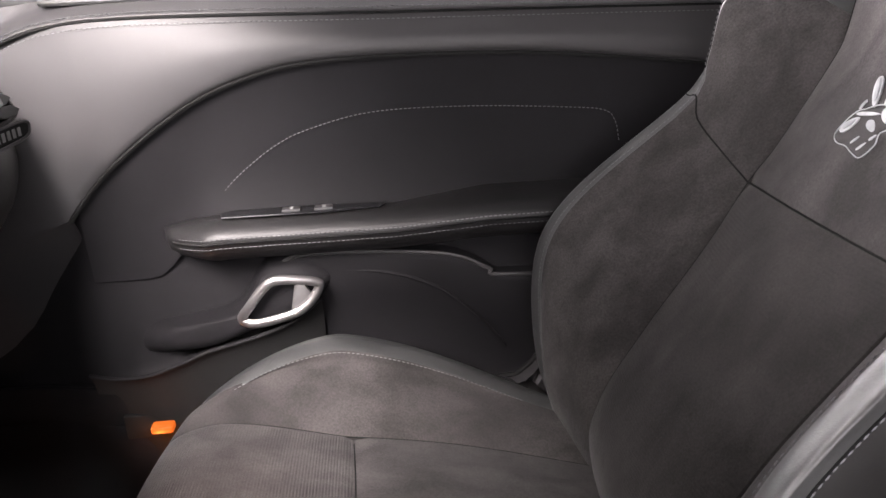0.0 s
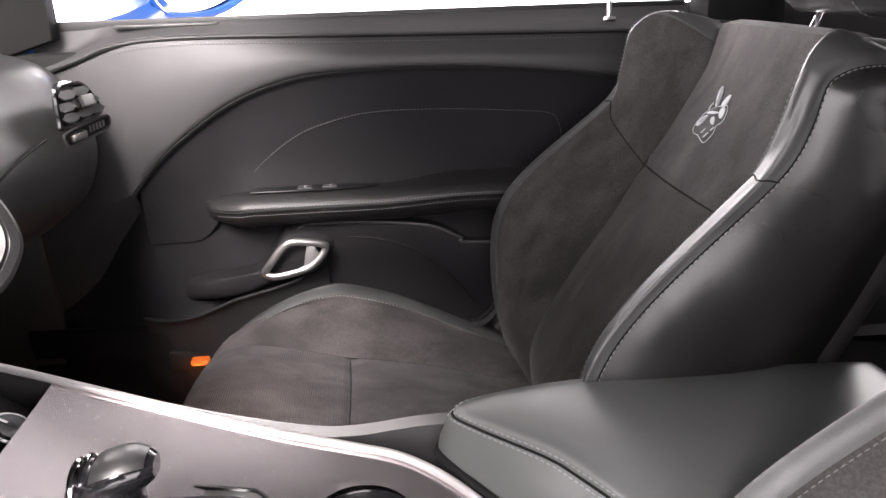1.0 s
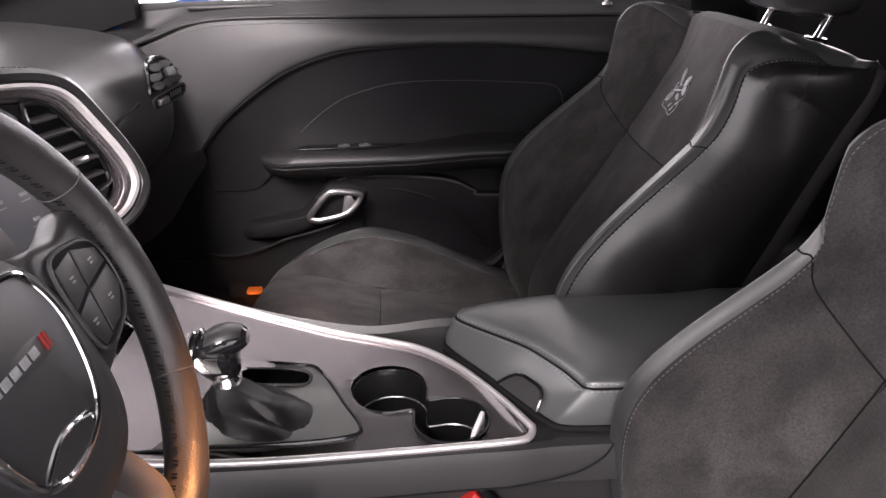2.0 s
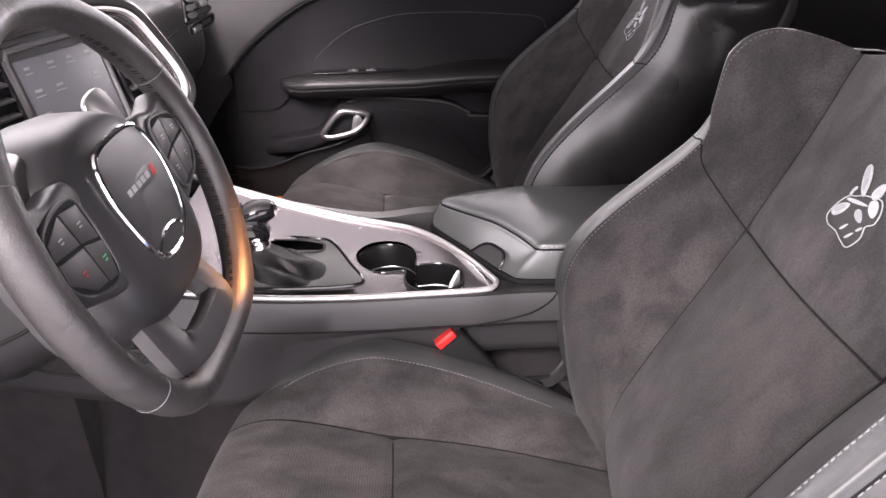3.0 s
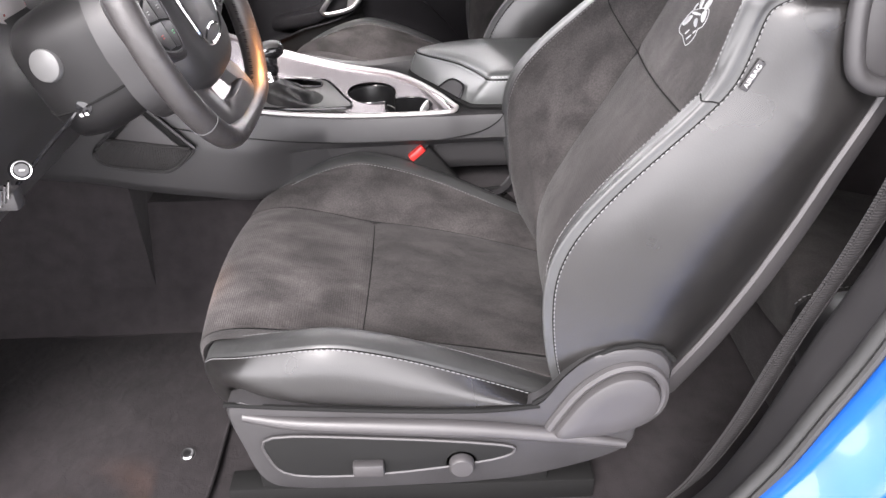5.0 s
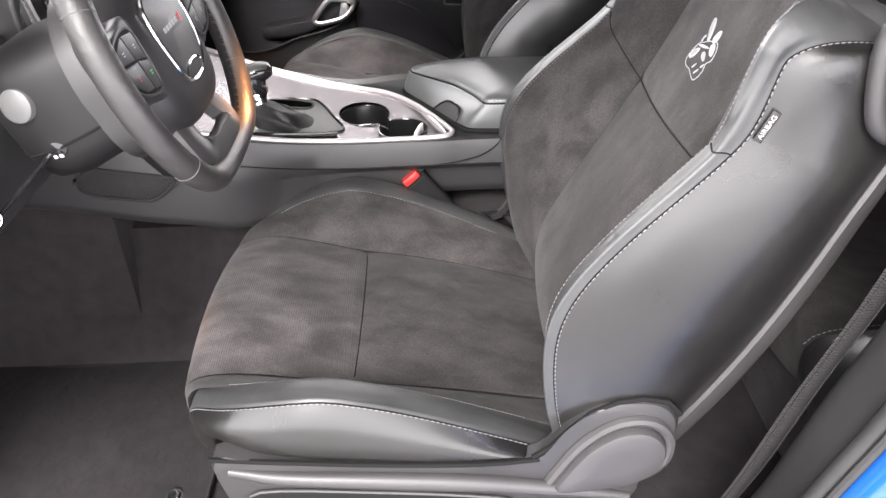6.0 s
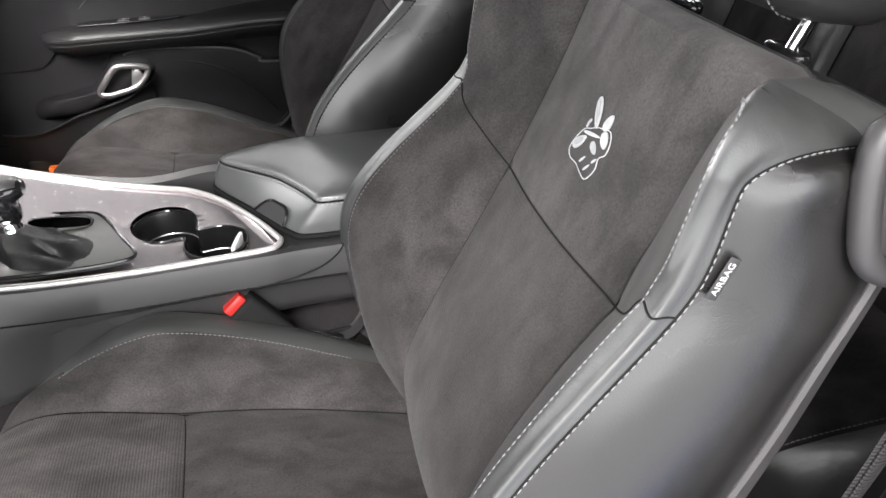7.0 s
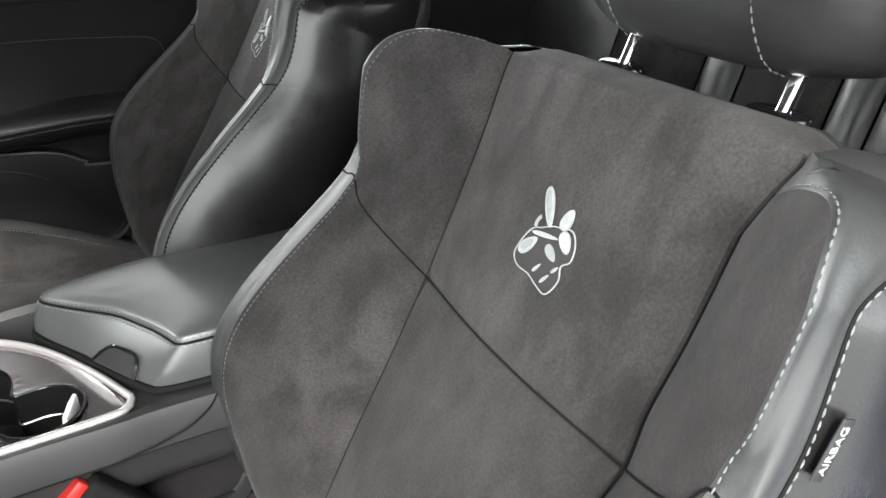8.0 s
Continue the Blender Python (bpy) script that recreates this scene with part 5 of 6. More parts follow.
lower_e = cr([(-.175, .740, 0), (-.171, .725, 0), (-.154, .716, 0), (-.115, .709, 0), (-.076, .704, 0), (-.058, .706, 0), (-.036, .720, 0), (-.018, .739, 0)], 5)
upper_e = [V((-.150, .763, 0)).lerp(V((-.020, .742, 0)), k / (len(lower_e) - 1)) for k in range(len(lower_e))]
rows = [[V((a.x + (b.x - a.x) * t, PY - .002 - .005 * math.sin(math.pi * t), a.y + (b.y - a.y) * t)) for t in [k / 6 for k in range(7)]] for a, b in zip(lower_e, upper_e)]
part("pocket_net", loft(rows), MESHCLOTH, pocket, "black woven elastic net")
weave = bmesh.new()
for k in range(3, len(rows) - 1, 1):
    tube([p + V((0, -.0006, 0)) for p in rows[k]], 0.0007, 5, bm=weave)
tagged(part("net_cord", weave, MESHCLOTH, pocket), "black net cords", kind="stuff")
part("net_binding", tube([r[-1] + V((0, -.001, 0)) for r in rows], 0.0026, 6), MESHCLOTH, pocket)
part("net_hem", tube([r[0] + V((0, -.002, .001)) for r in rows], 0.0026, 6), MESHCLOTH, pocket, "gathered net hem")
part("pocket_rim", tube([p + V((0, -.001, 0)) for p in net], 0.003, 6, closed=True), PLASTIC, pocket)


# seat belt buckles beside the console
def buckle(name, x, y, label, lean):
    b = thing(name, label, "belt buckle", "buckles")
    m = on_plane((x, y + .010, .662), (.62, 0, -.78), (0, lean, .3))
    bd = part("buckle_body", block((-.006, -.017, -.025), (.078, .017, .025), 0.007, 3), BLACK, b, "black buckle housing", m=m)
    part("release_button", block((-.018, -.0110, -.016), (-.004, .0110, .016), 0.003, 2), RED, b, "red release button", m=m)
    stalk = [m @ V((q, 0, 0)) for q in (.066, .09, .12, .16)]
    part("buckle_stalk", tube(stalk, [.014, .013, .012, .012], 10), BLACK, b)
    for k in range(5):
        c = m @ V((.080 + .011 * k, 0, 0))
        part("stalk_rib", tube([c, m @ V((.085 + .011 * k, 0, 0))], 0.0165, 10), BLACK, b)
    return b


buckle("seat_belt_buckle", .352, .072, "black seat belt buckle with red button", -1)
b2 = buckle("seat_belt_buckle", .520, .845, "black and metal belt end beside the passenger seat", -1)


# ---- steering wheel and column ----
ALPHA = radians(20.1)
WC = V((.0814, -.2117, 1.0173))
n_ax = V((math.cos(ALPHA), 0, math.sin(ALPHA)))
up_ax = V((-math.sin(ALPHA), 0, math.cos(ALPHA)))
WM = Matrix(((0, up_ax.x, n_ax.x, 0), (1, up_ax.y, n_ax.y, 0), (0, up_ax.z, n_ax.z, 0), (0, 0, 0, 1)))
wheel = thing("steering_wheel", "black leather flat-bottomed steering wheel with chrome badge ring", "steering wheel", at=WC)


def wp(name, bm, mat, parent=wheel, label="", **kw):
    return part(name, bm, mat, parent, label, m=WM, **kw)


R = 0.1725
rim_path, rim_r = [], []
for k in range(96):
    t = 2 * math.pi * k / 96
    x, y = R * math.cos(t), R * math.sin(t)
    flat_y = -0.1488
    if y < flat_y:
        y = flat_y + (y - flat_y) * 0.25
    bulge = 0.0012 * (math.exp(-((math.degrees(t) - 40) / 16) ** 2) + math.exp(-((math.degrees(t) - 140) / 16) ** 2))
    rim_path.append(V((x, y, 0.004 * math.cos(2 * t))))
    rim_r.append(0.0146 + bulge)
for _ in range(5):
    rim_path = [0.25 * rim_path[k - 1] + 0.5 * rim_path[k] + 0.25 * rim_path[(k + 1) % 96] for k in range(96)]
rim = wp("rim", tube(rim_path, rim_r, 18, closed=True, flat=1.12), WHEEL_LEATHER, label="black leather rim")
for deg in (28, 152, 331, 219):
    i = round(deg / 360 * 96) % 96
    d = (rim_path[(i + 1) % 96] - rim_path[i - 1]).normalized()
    s = d.cross(V((0, 0, 1)))
    ring = [rim_path[i] + (rim_r[i] + .0002) * (math.cos(a) * s + 1.12 * math.sin(a) * V((0, 0, 1))) for a in [2 * math.pi * j / 24 for j in range(24)]]
    wp("rim_seam", tube(ring, 0.0005, 5, closed=True), DARK_THREAD, rim)
lace = bmesh.new()
for k in range(96):
    deg = k / 96 * 360
    if 205 < deg < 335 and not (245 < deg < 295) or deg > 325 or deg < 60 or 120 < deg < 215:
        p = rim_path[k]
        inw = V((-p.x, -p.y, 0)).normalized()
        c = p + inw * (rim_r[k] + .0004)
        d = (rim_path[(k + 1) % 96] - rim_path[k - 1]).normalized()
        for e in (-.0035, .0035):
            tube([c + d * e + V((0, 0, .0022)), c + d * (e + .002) + V((0, 0, -.0022))], 0.0006, 5, bm=lace)
tagged(wp("lacing", lace, BLACK, rim), "black cross stitching inside the rim", kind="stuff")

# hub pad
rings = []
for s, z in ((1.12, -.050), (1.10, -.020), (1.0, .008), (.96, .018), (.88, .028), (.70, .034), (.35, .037), (.1, .038)):
    rings.append([V((.088 * s * math.copysign(abs(math.cos(t)) ** .72, math.cos(t)) * (1 - .10 * math.sin(t)) * (1 - .0), .090 * s * math.copysign(abs(math.sin(t)) ** .8, math.sin(t)) + .003, z)) for t in [2 * math.pi * k / 48 for k in range(48)]])
rings = [[V((p.x * (1.10 if p.y > 0 else 1.06), p.y - .010, p.z - .024)) for p in r] for r in rings]
hub = wp("hub", loft(rings, close_u=True, cap=True), VINYL, label="black vinyl airbag cover")
ringp = closed_cr([(-.050, .046, .0335), (-.036, .057, .0335), (0, .060, .034), (.036, .057, .0335), (.050, .046, .0335), (.056, .020, .0345), (.050, -.012, .0345), (.038, -.036, .0325), (.020, -.046, .031), (0, -.048, .031), (-.020, -.046, .031), (-.038, -.036, .0325), (-.050, -.012, .0345), (-.056, .020, .0345)], 6)
ringp = [p + V((0, -.002, -.022)) for p in ringp]
wp("badge_plate", prism([p * 1.0 + V((0, 0, -.004)) for p in ringp], (0, 0, 1), 0.0065, 0.0015), PLASTIC, hub, "dark badge plate")
wp("badge_ring", tube([p + V((0, 0, .0018)) for p in ringp], 0.0026, 8, closed=True), CHROME, hub, "chrome badge ring")
wp("badge_bar", block((-.040, .006, .0115), (.040, .022, .0140), 0.0015), PLASTIC, hub, "dark name bar")
bars([(-.026 + .0105 * k, .014, .0076, .0056) for k in range(5)], WM @ Matrix.Translation((0, 0, .0141)), SILVER_CLOTH, hub)
bars([(.0285, .014, .0022, .010), (.0325, .014, .0022, .010)], WM @ Matrix.Translation((0, 0, .0141)), RED, hub, "red_stripes")
foot_ring = closed_cr([(-.034, -.040, .0335), (-.018, -.031, .035), (0, -.028, .035), (.018, -.031, .035), (.030, -.037, .0335), (.020, -.046, .033), (0, -.049, .033), (-.020, -.047, .033)], 5)
foot_ring = [p + V((0, -.002, -.022)) for p in foot_ring]
wp("badge_foot", tube(foot_ring, 0.0020, 8, closed=True), CHROME, hub)

# spokes with buttons
for sg in (-1, 1):
    sp = closed_cr([(sg * .070, .048, 0), (sg * .115, .050, 0), (sg * .152, .060, 0), (sg * .162, .030, 0), (sg * .152, -.010, 0), (sg * .120, -.030, 0), (sg * .070, -.035, 0)], 5)
    spoke = wp("side_spoke", prism([p + V((0, 0, -.022)) for p in sp], (0, 0, 1), 0.026, 0.006, 3), VINYL, label="black spoke with control buttons")
    pod = closed_cr([(sg * .086, .040, 0), (sg * .120, .042, 0), (sg * .146, .030, 0), (sg * .148, -.004, 0), (sg * .125, -.022, 0), (sg * .090, -.026, 0), (sg * .082, .0, 0)], 5)
    wp("button_pod", prism([p + V((0, 0, .003)) for p in pod], (0, 0, 1), 0.003, 0.0012), BLACK, spoke, "gloss black button field")
    wp("pod_rim", tube([p + V((0, 0, .0055)) for p in pod], 0.0018, 6, closed=True), PLASTIC, spoke)
    cells = (((.087, .036), (.112, .039), (.108, .013), (.085, .007)), ((.1145, .039), (.142, .029), (.145, .017), (.1105, .013)), ((.085, .004), (.1075, .010), (.104, -.022), (.091, -.024), (.084, -.004)), ((.110, .010), (.145, .014), (.146, -.002), (.124, -.019), (.1065, -.021)))
    for n_c, cell in enumerate(cells):
        wp("button", prism([V((sg * x, y, .005)) for x, y in cell], (0, 0, 1), 0.0018, 0.0008), PLASTIC, spoke)
        bx, by = sum(c[0] for c in cell) / len(cell), sum(c[1] for c in cell) / len(cell)
        mk = (PRINT, PRINT, GREEN, RED)[n_c] if sg < 0 else PRINT
        bars([(sg * bx, by + .0015, .0055, .0012), (sg * bx, by - .0015, .0036, .0012)], WM @ Matrix.Translation((0, 0, .00685)), mk, spoke, "mark")
    # one leg of the lower spoke
    pad = [V((sg * x, y, -.030)) for x, y in ((.060, .075), (.085, .088), (.110, .080), (.118, .030), (.105, -.01), (.085, -.01), (.080, .03))]
    wp("paddle", prism([p for p in closed_cr(pad, 4)], (0, 0, 1), 0.006, 0.002), HANDLE, label="silver shift paddle")
# lower spoke: a flat bracket with an open middle
bracket = cr([(-.046, -.058, -.020), (-.052, -.085, -.015), (-.058, -.110, -.007), (-.055, -.129, -.001), (-.036, -.139, .002), (0, -.141, .002), (.036, -.139, .002), (.055, -.129, -.001), (.058, -.110, -.007), (.052, -.085, -.015), (.046, -.058, -.020)], 6)
mid_b = V((0, -.10, -.008))
rows = []
for i, p in enumerate(bracket):
    d = (bracket[min(i + 1, len(bracket) - 1)] - bracket[max(i - 1, 0)]).normalized()
    s = d.cross(V((0, 0, 1))).normalized()
    if s.dot(p - mid_b) < 0:
        s = -s
    hw = .0195 + .006 * max(0.0, min(1.0, (-.115 - p.y) / .02))
    rows.append([p - s * (hw * .8) + V((0, 0, -.018)), p - s * hw + V((0, 0, -.004)), p - s * (hw * .9) + V((0, 0, .002)), p - s * (hw * .3) + V((0, 0, .004)), p + s * (hw * .5) + V((0, 0, .003)), p + s * hw + V((0, 0, -.003)), p + s * (hw * .9) + V((0, 0, -.018))])
wp("lower_spoke", loft(rows, close_u=True, cap=True), GREY_PLASTIC, label="satin grey lower spoke bracket", angle=50)

# column shroud
col = thing("steering_column", "black plastic steering column shroud with levers", "steering column")
ax = []
for d, hw, top, low in ((-.035, .060, .060, .062), (-.050, .078, .068, .080), (-.10, .084, .070, .092), (-.15, .086, .070, .100), (-.185, .080, .064, .096), (-.195, .070, .055, .085)):
    c = WC + n_ax * d
    ring = []
    for k in range(40):
        t = 2 * math.pi * k / 40
        cx, sy = math.copysign(abs(math.cos(t)) ** .62, math.cos(t)), math.copysign(abs(math.sin(t)) ** .62, math.sin(t))
        ring.append(c + V((0, hw * cx, 0)) + up_ax * (top * sy if sy > 0 else low * sy))
    ax.append(ring)
part("shroud", loft(ax, close_u=True, cap=True), ARM, col, "black grained column shroud")
part("shroud_seam", tube([r[22] * 1.0 + V((0, -.0005, 0)) for r in ax[1:]], 0.0016, 6), SEAM, col)
knob_c = WC + n_ax * -.155 + V((0, -.084, 0)) + up_ax * .012
part("column_cap", lathe([(0, .006), (.016, .006), (.0190, .004), (.0200, 0), (.0200, -.01)], knob_c, (-.2, -1, .15)), DISC, col, "round silver cap")
part("tilt_lever", tube(cr([(-.06, -.245, .945), (-.045, -.285, .925), (-.10, -.30, .870), (-.17, -.30, .805), (-.20, -.30, .77)], 6), [.006] * 4 + [.0028] * 21, 8), GLOSS, col, "thin black tilt lever")
part("lever_knob", lathe([(0, .010), (.009, .008), (.0115, 0), (.009, -.008), (0, -.010)], (-.041, -.288, .922), (.2, -1, .1)), GLOSS, col, "black lever knob")
bars([(-.003, 0, .004, .004), (.004, 0, .004, .004)], on_plane((-.040, -.300, .915), (1, 0, .2), (0, -.3, 1)), WHITE, col)


# ---- dashboard ----
dash = thing("dashboard", "black soft vinyl dashboard with round-cornered air vents", "dashboard")


def dash_row(y, pull=0.0, drop=0.0, knee=0.0):
    return cr([V((-.62, y, .74)), V((-.48 + pull + knee, y, .76)), V((-.33 + pull + knee, y, .80)), V((-.225 + pull, y, .865)), V((-.192 + pull, y, .93)), V((-.200 + pull, y, .99 - drop * .5)), V((-.225 + pull, y, 1.045 - drop)), V((-.29 + pull, y, 1.085 - drop)), V((-.42, y, 1.108 - drop)), V((-.75, y, 1.12 - drop)), V((-1.15, y, 1.08 - drop))], 6)


ys = [-.56, -.50, -.44, -.38, -.30, -.20, -.10, .0, .10, .20, .30, .38, .46, .54, .62, .70, .76, .82, .86, .90, .93, .95]
rows = []
for y in ys:
    pull = .050 * math.exp(-((y - .83) / .12) ** 2) - (.10 * max(0, (y - .93) / .02) if y > .93 else 0)
    rows.append(dash_row(y, pull, .004 * (y > .9)))
part("dash_body", loft(rows), DASH_VINYL, dash, "black soft vinyl dash panel")
# passenger airbag seam and mark
seam_pts = cr([(-.212, .45, .905), (-.196, .60, .945), (-.176, .69, .972), (-.158, .735, .985)], 6)
seam_pts = [V((-.187 + .050 * math.exp(-((p.y - .83) / .12) ** 2), p.y, p.z)) for p in seam_pts]
part("airbag_seam", tube(seam_pts, 0.0016, 6), SEAM, dash)
bars([(0, .004, .012, .004), (-.001, -.004, .010, .003)], on_plane((-.184, .735, 1.005), (.0, 1, -.1), (-.25, .1, 1)), GREY_PLASTIC, dash, "mark")


def air_vent(parent, corners, mat, nslat, name="air_vent", tilt=0.0):
    c = sum(corners, V()) / len(corners)
    out_v = closed_cr(corners, 5)
    nrm = (corners[1] - corners[0]).cross(corners[2] - corners[0]).normalized()
    if nrm.x < 0:
        nrm = -nrm
    fr = part(name, tube([p + nrm * .002 for p in out_v], 0.0042, 8, closed=True), mat, parent, "gloss black vent frame")
    part("vent_cavity", prism([c + (p - c) * .97 + nrm * 0.0006 for p in out_v], nrm, 0.001, 0), BLACK, fr)
    return fr, nrm, c


# passenger vent: vanes above a slot with a small lever
vc = [V((-.139, .737, 1.050)), V((-.137, .765, 1.056)), V((-.132, .815, 1.048)), V((-.128, .850, 1.018)), V((-.128, .858, 1.004)), V((-.132, .820, .999)), V((-.140, .742, .999)), V((-.141, .735, 1.010))]
vent_fr, vn, vcen = air_vent(dash, vc, GLOSS, 4)
vane_turn = Euler((0, -0.35, -0.35)).to_matrix().to_4x4()
for z, ys_v in ((1.041, (.760, .800)), (1.025, (.752, .792, .826)), (1.010, (.760, .803, .838))):
    for y in ys_v:
        hexa = [V((0, .019 * math.cos(t), .0075 * math.sin(t))) for t in [radians(60 * k) for k in range(6)]]
        part("vent_slat", prism(hexa, (1, 0, 0), 0.003, 0.0008), RUBBER, vent_fr, smooth=False, m=Matrix.Translation((-.134 + .10 * (y - .75), y, z)) @ vane_turn)
part("vent_tab", block((-.002, -.012, -.008), (.010, .012, .008), 0.002), DISC, vent_fr, m=Matrix.Translation((-.126, .803, 1.026)) @ vane_turn)
slot_c = closed_cr([(-.139, .742, .992), (-.134, .80, .994), (-.127, .872, .994), (-.126, .882, .984), (-.128, .870, .975), (-.134, .81, .972), (-.139, .752, .972), (-.140, .742, .980)], 4)
vent_sl = part("vent_slot", prism(slot_c, (1, 0, 0), 0.003, 0.001), BLACK, vent_fr, "black lever slot")
part("slot_rim", tube([p + V((.003, 0, 0)) for p in slot_c], 0.0022, 6, closed=True), PLASTIC, vent_fr)
part("vent_lever", block((-.002, -.020, -.006), (.008, .020, .006), 0.003), HANDLE, vent_fr, "silver vent lever", m=Matrix.Translation((-.134, .772, .982)) @ Euler((0, 0, -.1)).to_matrix().to_4x4())
bars([(-.022 + .011 * k, 0, .006, .010) for k in range(5)], on_plane((-.1275, .838, .984), (.10, 1, 0), (0, 0, 1)), DISC, vent_fr, "mark")

# centre bezel with screen and vents, turned towards the driver
CM = on_plane((-.0828, .130, 1.030), (.3552, .9348, 0), (-.2524, .0959, .9629))
BEZ = closed_cr([(-.215, -.03, 0), (-.205, .06, 0), (-.17, .098, 0), (-.09, .108, 0), (0, .110, 0), (.06, .107, 0), (.107, .097, 0), (.135, .078, 0), (.158, .035, 0), (.178, -.012, 0), (.182, -.045, 0), (.168, -.066, 0),
                 (.135, -.083, 0), (.06, -.092, 0), (-.05, -.095, 0), (-.17, -.09, 0), (-.205, -.07, 0)], 4)
ctr = thing("centre_stack", "dash centre with touch screen, vents and silver framed surround", "centre stack")


def inset(p, ku, kv, n):
    return CM @ V((-.018 + (p.x + .018) * ku, p.y * kv, n))


def shell_of(steps):
    return loft([[inset(p, *q) for p in BEZ] for q in steps], close_u=True)


part("surround_outer", shell_of([(1.02, 1.0, -.16), (1.0, 1.0, -.010), (.985, .98, .002), (.955, .93, .006), (.92, .875, .004), (.905, .85, -.003)]), LEATHER, ctr, "stitched black vinyl surround")
part("surround_stitching", dashes([inset(p, 1.003, 1.004, -.006) for p in BEZ], 0.0042, 0.0022, 0.0008), DARK_THREAD, ctr, "grey stitching")
part("silver_surround", shell_of([(.905, .85, -.004), (.900, .845, .004), (.875, .815, .004), (.868, .805, -.002)]), TRIM_SILVER, ctr, "satin silver inner surround", angle=25)
part("inner_surround", shell_of([(.868, .805, -.002), (.850, .780, -.004), (.845, .772, -.009), (.825, .750, -.010), (.82, .74, -.015), (.80, .715, -.016)]), BRUSHED, ctr, "brushed metal stepped surround", angle=25)
part("inner_lip", shell_of([(.80, .715, -.015), (.785, .70, -.024)]), GLOSS, ctr)
bm = bmesh.new()
bm.faces.new([bm.verts.new(inset(p, .795, .705, -.020)) for p in BEZ])
part("stack_face", bm, PLASTIC, ctr, "dark stack face", smooth=False)
scr = part("screen", block((-.083, -.066, -.019), (.047, .054, -.012), 0.003), SCREEN, ctr, "grey touch screen with small icons", m=CM)
marks = []
rnd = random.Random(4)
for gx in range(4):
    for gy in range(4):
        if rnd.random() < .85:
            cx, cy = -.066 + .031 * gx + rnd.uniform(-.003, .003), .040 - .027 * gy
            marks += [(cx, cy + .003, rnd.uniform(.007, .011), .0034), (cx, cy - .0035, rnd.uniform(.010, .016), .0014)]
for x, y, w_, h_ in marks:
    bars([(x, y, w_, h_)], CM @ Matrix.Translation((0, 0, -.0119)), GREY_CLOTH, scr, "icon")
frame_o = [(-.089, -.074), (-.089, 0), (-.089, .056), (-.084, .066), (-.06, .067), (0, .067), (.045, .067), (.053, .060), (.053, 0), (.053, -.074)]
part("screen_frame", tube([CM @ V((x, y, -.015)) for x, y in frame_o], 0.0042, 8), DISC, scr, "grey screen frame")
# wide vent beside the screen and its narrow twin
for side, outline in ((1, [(.066, .060), (.080, .069), (.092, .066), (.104, .056), (.122, .026), (.135, .0), (.137, -.025), (.129, -.034), (.090, -.036), (.068, -.032)]), (-1, [(-.150, .050), (-.140, .058), (-.106, .058), (-.099, .050), (-.099, -.055), (-.106, -.062), (-.142, -.060), (-.152, -.045)])):
    pts = closed_cr([(u, v, 0) for u, v in outline], 4)
    fr = part("air_vent", tube([CM @ V((p.x, p.y, -.013)) for p in pts], 0.0034, 8, closed=True), GLOSS, ctr, "gloss black vent frame")
    part("vent_cavity", prism([CM @ V((p.x, p.y, -.019)) for p in pts], CM.to_3x3() @ V((0, 0, 1)), 0.001, 0), BLACK, fr)
    for k in range(6):
        v = .052 - .0175 * k
        if side > 0:
            lo_u, hi_u = .070, .100 + (.054 - v) * .58 if v > -.005 else .130
        else:
            lo_u, hi_u = -.148, -.103
        if v < -.032 and side > 0:
            continue
        part("vent_slat", block((lo_u, -.0016, -.006), (hi_u, .0016, .006), 0.0008), GREY_PLASTIC, fr, m=CM @ Matrix.Translation((0, v, -.014)) @ Euler((.45, 0, 0)).to_matrix().to_4x4())
    part("vent_tab", block((-.012, -.0035, -.004), (.012, .0035, .008), 0.002), SATIN, fr, "silver vent tab", m=CM @ Matrix.Translation((.100 if side > 0 else -.125, .000 if side > 0 else -.022, -.010)))
part("vent_divider", block((-.0975, -.062, -.016), (-.0915, .058, -.008), 0.002), GREY_PLASTIC, ctr, "grey vent divider", m=CM)
# closed body between the two footwells, and the lower controls down to the console
part("stack_body", loft([[V((x, y, z)) for y, z in ((.030, .32), (.030, .62), (.030, .80), (.045, .900), (.19, .915), (.345, .900), (.360, .80), (.360, .62), (.360, .32))] for x in (-1.10, -.60, -.30, -.22, -.165)], cap=True), CARPET, ctr, "black carpeted tunnel side")
part("control_panel", loft([[V((-.15, y, .925)), V((-.132, y, .90)), V((-.118, y, .86)), V((-.100, y, .805)), V((-.060, y, .775)), V((-.02, y, .765))] for y in (.01, .015, .19, .355, .36)]), PLASTIC, ctr, "black climate control panel")
for y, mk in ((.090, RED), (.195, WHITE), (.300, WHITE)):
    kb = part("control_knob", lathe([(0, .024), (.016, .024), (.019, .021), (.0205, 0), (.024, 0), (.024, -.003)], (-.070, y, .782), (.55, 0, .83)), GLOSS, ctr, "round black control knob")
    part("knob_ring", tube([V((-.070, y, .782)) + V((.55, 0, .83)).normalized() * .021 + .0195 * (math.cos(a) * V((0, 1, 0)) + math.sin(a) * V((-.83, 0, .55))) for a in [2 * math.pi * j / 28 for j in range(28)]], 0.0014, 6, closed=True), SATIN, kb)
    bars([(0, .010, .003, .008)], on_plane(V((-.070, y, .782)) + V((.55, 0, .83)).normalized() * .0245, (0, 1, 0), (-.83, 0, .55)), mk, kb, "mark")
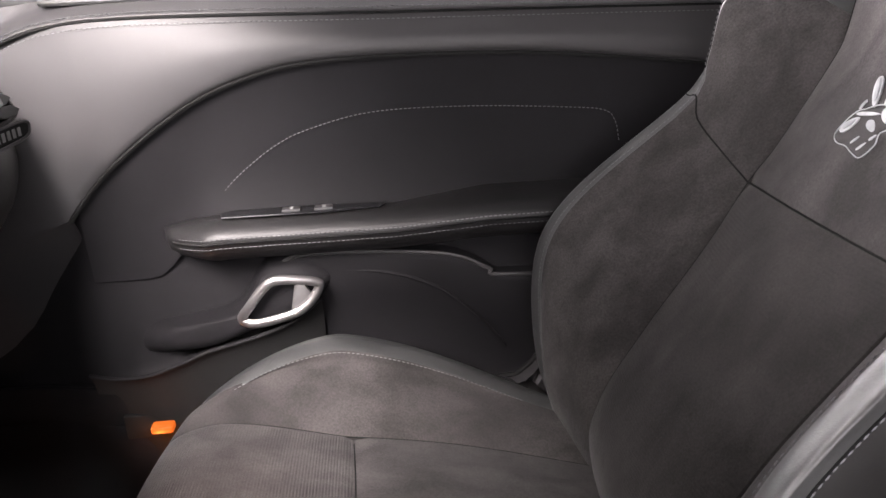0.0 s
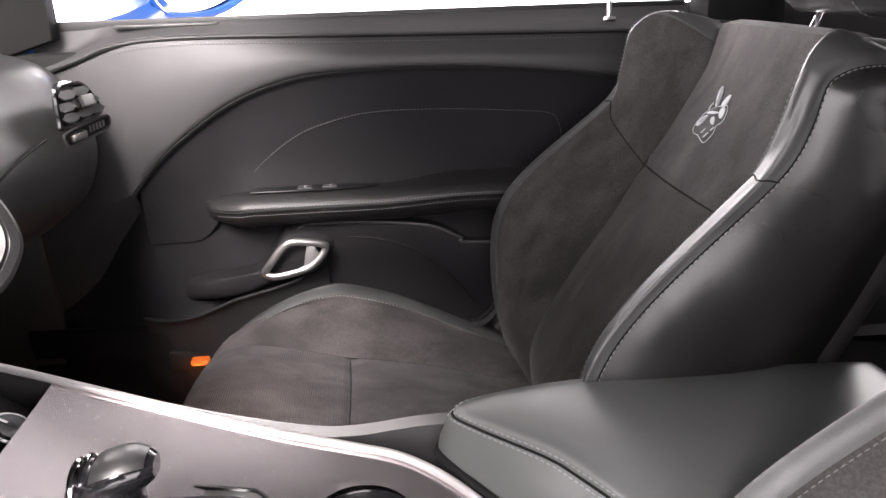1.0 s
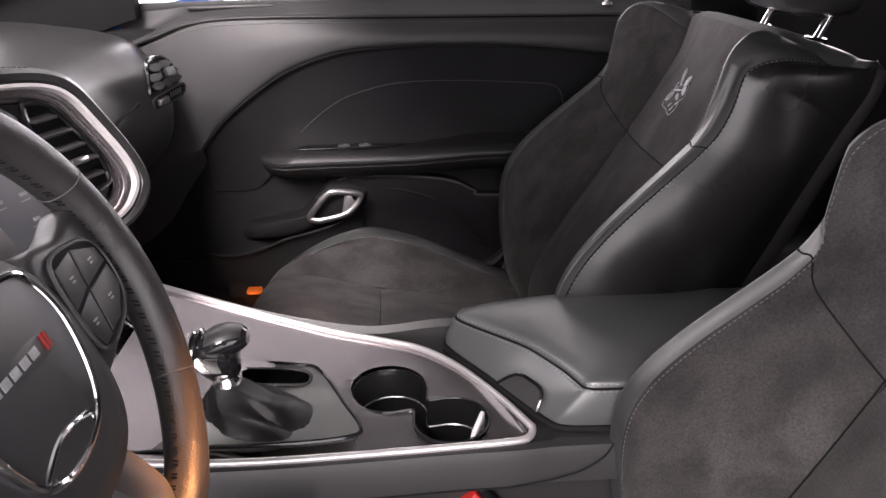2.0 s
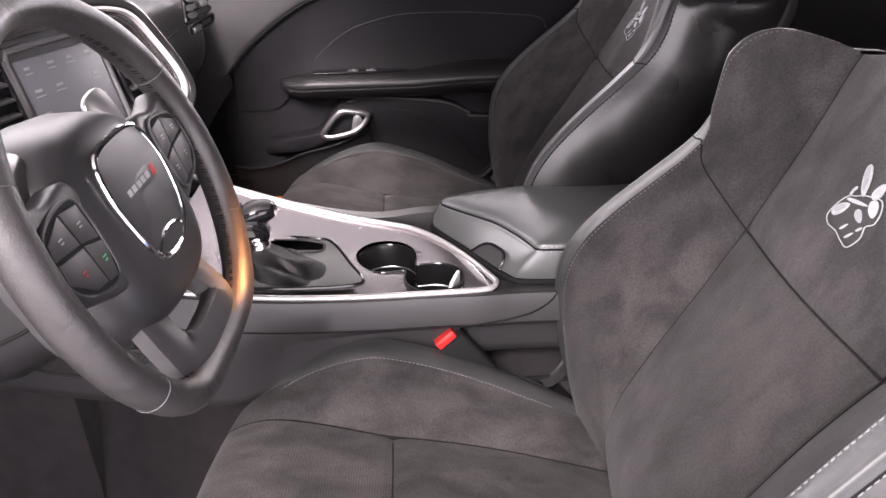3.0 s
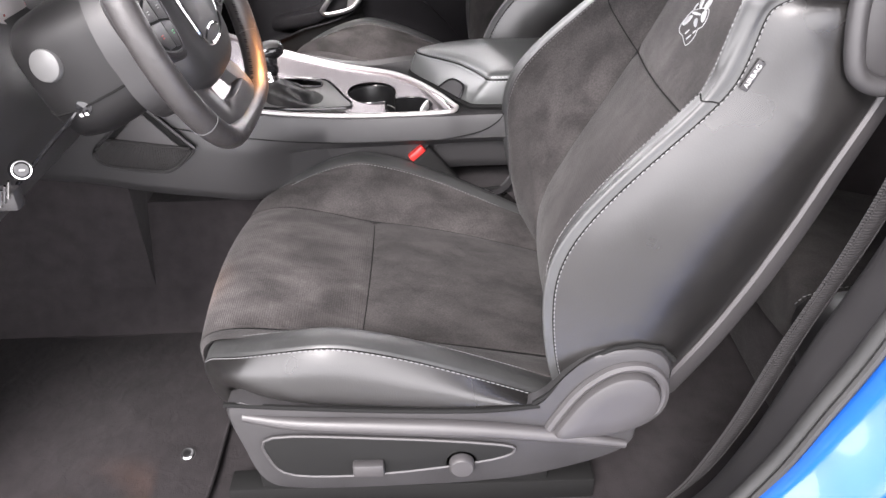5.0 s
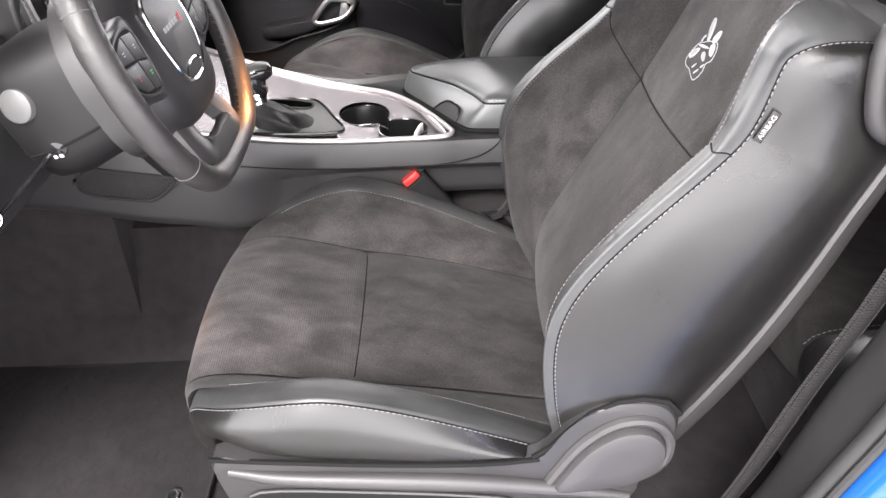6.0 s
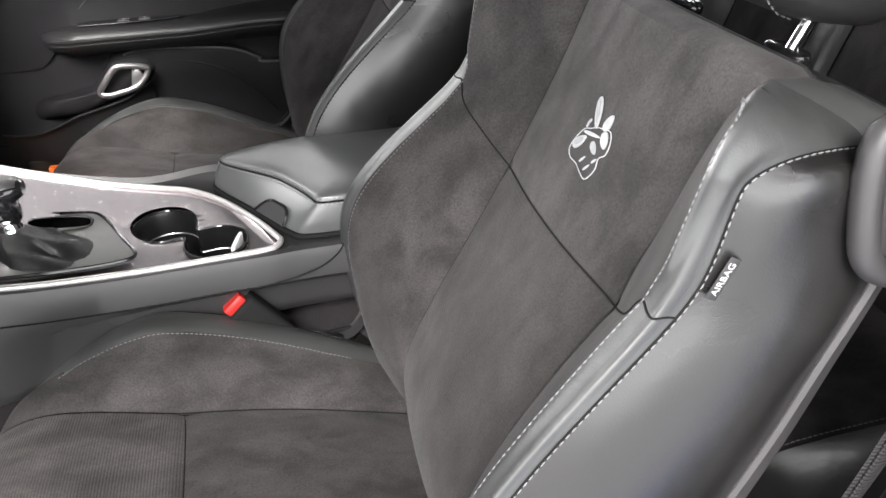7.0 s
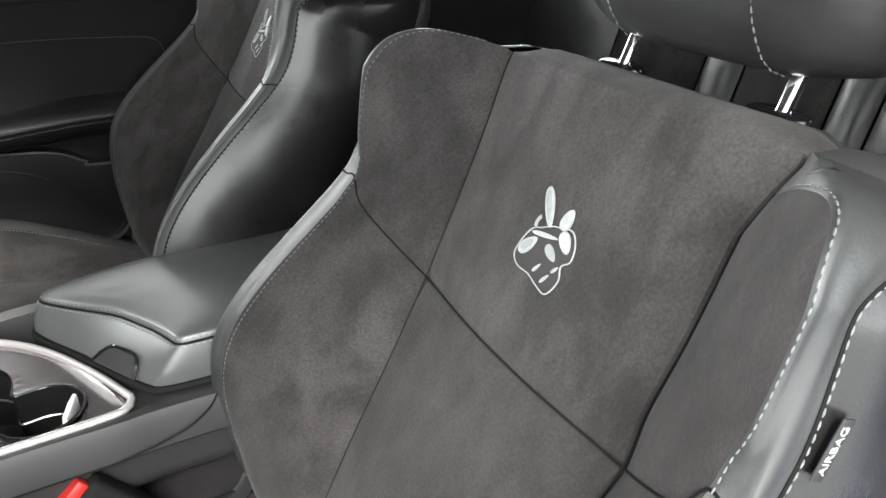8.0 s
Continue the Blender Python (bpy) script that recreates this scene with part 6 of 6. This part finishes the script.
for k in range(4):
    bt = part("control_button", block((-.006, -.016, -.006), (.004, .016, .006), 0.002), GLOSS, ctr, m=Matrix.Translation((-.108, .06 + .085 * k, .836)) @ Euler((0, -.15, 0)).to_matrix().to_4x4())
    bars([(0, 0, .008, .003)], Matrix.Translation((-.1035, .06 + .085 * k, .8365)) @ Euler((0, 1.42, 0)).to_matrix().to_4x4(), WHITE, bt, "mark")

# instrument cluster under its hood
clu = thing("instrument_cluster", "instrument cluster with dark round gauges and red scales", "instrument cluster")
hood = [[V((x + .05, -.210 + .145 * math.cos(t), 1.06 + (.085 if x > -.25 else .075) * math.sin(t))) for t in [radians(25 + 6.5 * k) for k in range(21)]] for x in (-.40, -.26, -.185, -.175)]
part("hood", loft(hood), BLACK, clu, "black vinyl hood")
part("face_panel", block((-.22, -.36, .94), (-.205, -.035, 1.09), 0.004), GLOSS, clu)
for y in (-.285, -.105):
    g = part("gauge_rim", lathe([(.052, 0), (.058, .0), (.058, .010), (.055, .013), (.050, .009)], (-.200, y, 1.018), (1, 0, .15), 40), TRIM_SILVER, clu, "silver gauge ring")
    part("gauge_face", lathe([(.0, .005), (.05, .005), (.05, .002)], (-.197, y, 1.018), (1, 0, .15), 40), DIAL, g, "dark gauge face")
    part("needle", tube([V((-.189, y, 1.018)), V((-.193, y - .03, .991))], 0.0016, 6), RED, g, "red needle")
    gm = on_plane((-.1905, y, 1.018), (0, 1, 0), (-.15, 0, 1))
    bars([(.041 * math.cos(radians(a)), .041 * math.sin(radians(a)), .003, .003) for a in range(-40, 221, 20)], gm, RED, g, "scale")

part("cluster_cheek", block((-.20, -.075, .955), (-.150, -.045, 1.065), 0.012, 3), DASH_VINYL, clu, "grey vinyl cluster cheek")

# driver side lower dash with lamp switch and slatted vent
lower = thing("knee_panel", "black plastic knee panel below the steering column", "dash panel")
rows = []
for y in (-.53, -.46, -.38, -.30, -.20, -.10, -.02):
    rows.append(cr([V((-.20, y, 1.0)), V((-.15, y, .95)), V((-.13, y, .90)), V((-.145, y, .84)), V((-.18, y, .78)), V((-.26, y, .74)), V((-.45, y, .74))], 4))
part("panel", loft(rows), PLASTIC, lower)
lm = on_plane((-.098, -.405, .885), (.62, .30, .72), (-.75, .15, .62))
SW = V((-.074, -.405, .895))
sw_n = V((.55, -.75, .35)).normalized()
sw = part("lamp_switch", lathe([(.0, .004), (.007, .004), (.008, .002), (.0085, 0), (.011, .001), (.012, -.002), (.012, -.02)], SW, sw_n), GLOSS, lower, "round lamp switch with chrome ring")
ring_a = sw_n.orthogonal().normalized()
ring_b = sw_n.cross(ring_a)
part("chrome_ring", tube([SW + sw_n * .002 + .0095 * (math.cos(a) * ring_a + math.sin(a) * ring_b) for a in [2 * math.pi * j / 28 for j in range(28)]], 0.0012, 6, closed=True), CHROME, sw)
bars([(0, 0, .006, .0025)], on_plane(SW + sw_n * .0045, (.8, .5, -.2), (.1, 0, 1)), PRINT, sw, "mark")
part("switch_block", block((-.135, -.420, .850), (-.083, -.398, .876), 0.006), PLASTIC, lower, "black switch housing")
for k in range(5):
    c = V((-.086 - .0062 * k, -.421, .8800 - .0055 * k))
    part("switch_bar", tube([c + V((.004, 0, .010)), c + V((-.003, 0, -.011))], 0.0017, 6), CHROME, lower, "chrome switch bar")

# courtesy lamp with an amber glow in the passenger footwell
lampo = thing("footwell_lamp", "small amber courtesy lamp in the passenger footwell", "lamp")
part("lens", block((-.068, .905, .533), (-.036, .925, .545), 0.004), AMBER, lampo, "glowing amber lens")
part("housing", block((-.11, .925, .515), (-.02, .95, .555), 0.005), BLACK, lampo)

lamp_glow = bpy.data.lights.new("footwell_glow", "POINT")
lamp_glow.energy, lamp_glow.color, lamp_glow.shadow_soft_size = 0.03, (1.0, 0.30, 0.06), 0.01
new("footwell_glow", lamp_glow).location = (-.06, .895, .522)

# windscreen
ws = part("windscreen", loft([[V((-.02 - .95 * t, y, 1.375 - .27 * t)) for y in (-.45, -.2, .19, .58, .83)] for t in (0, .25, .5, .75, 1)]), GLASS)
ws.visible_shadow = False
tagged(ws, "clear windscreen glass", "windscreen", kind="structure")
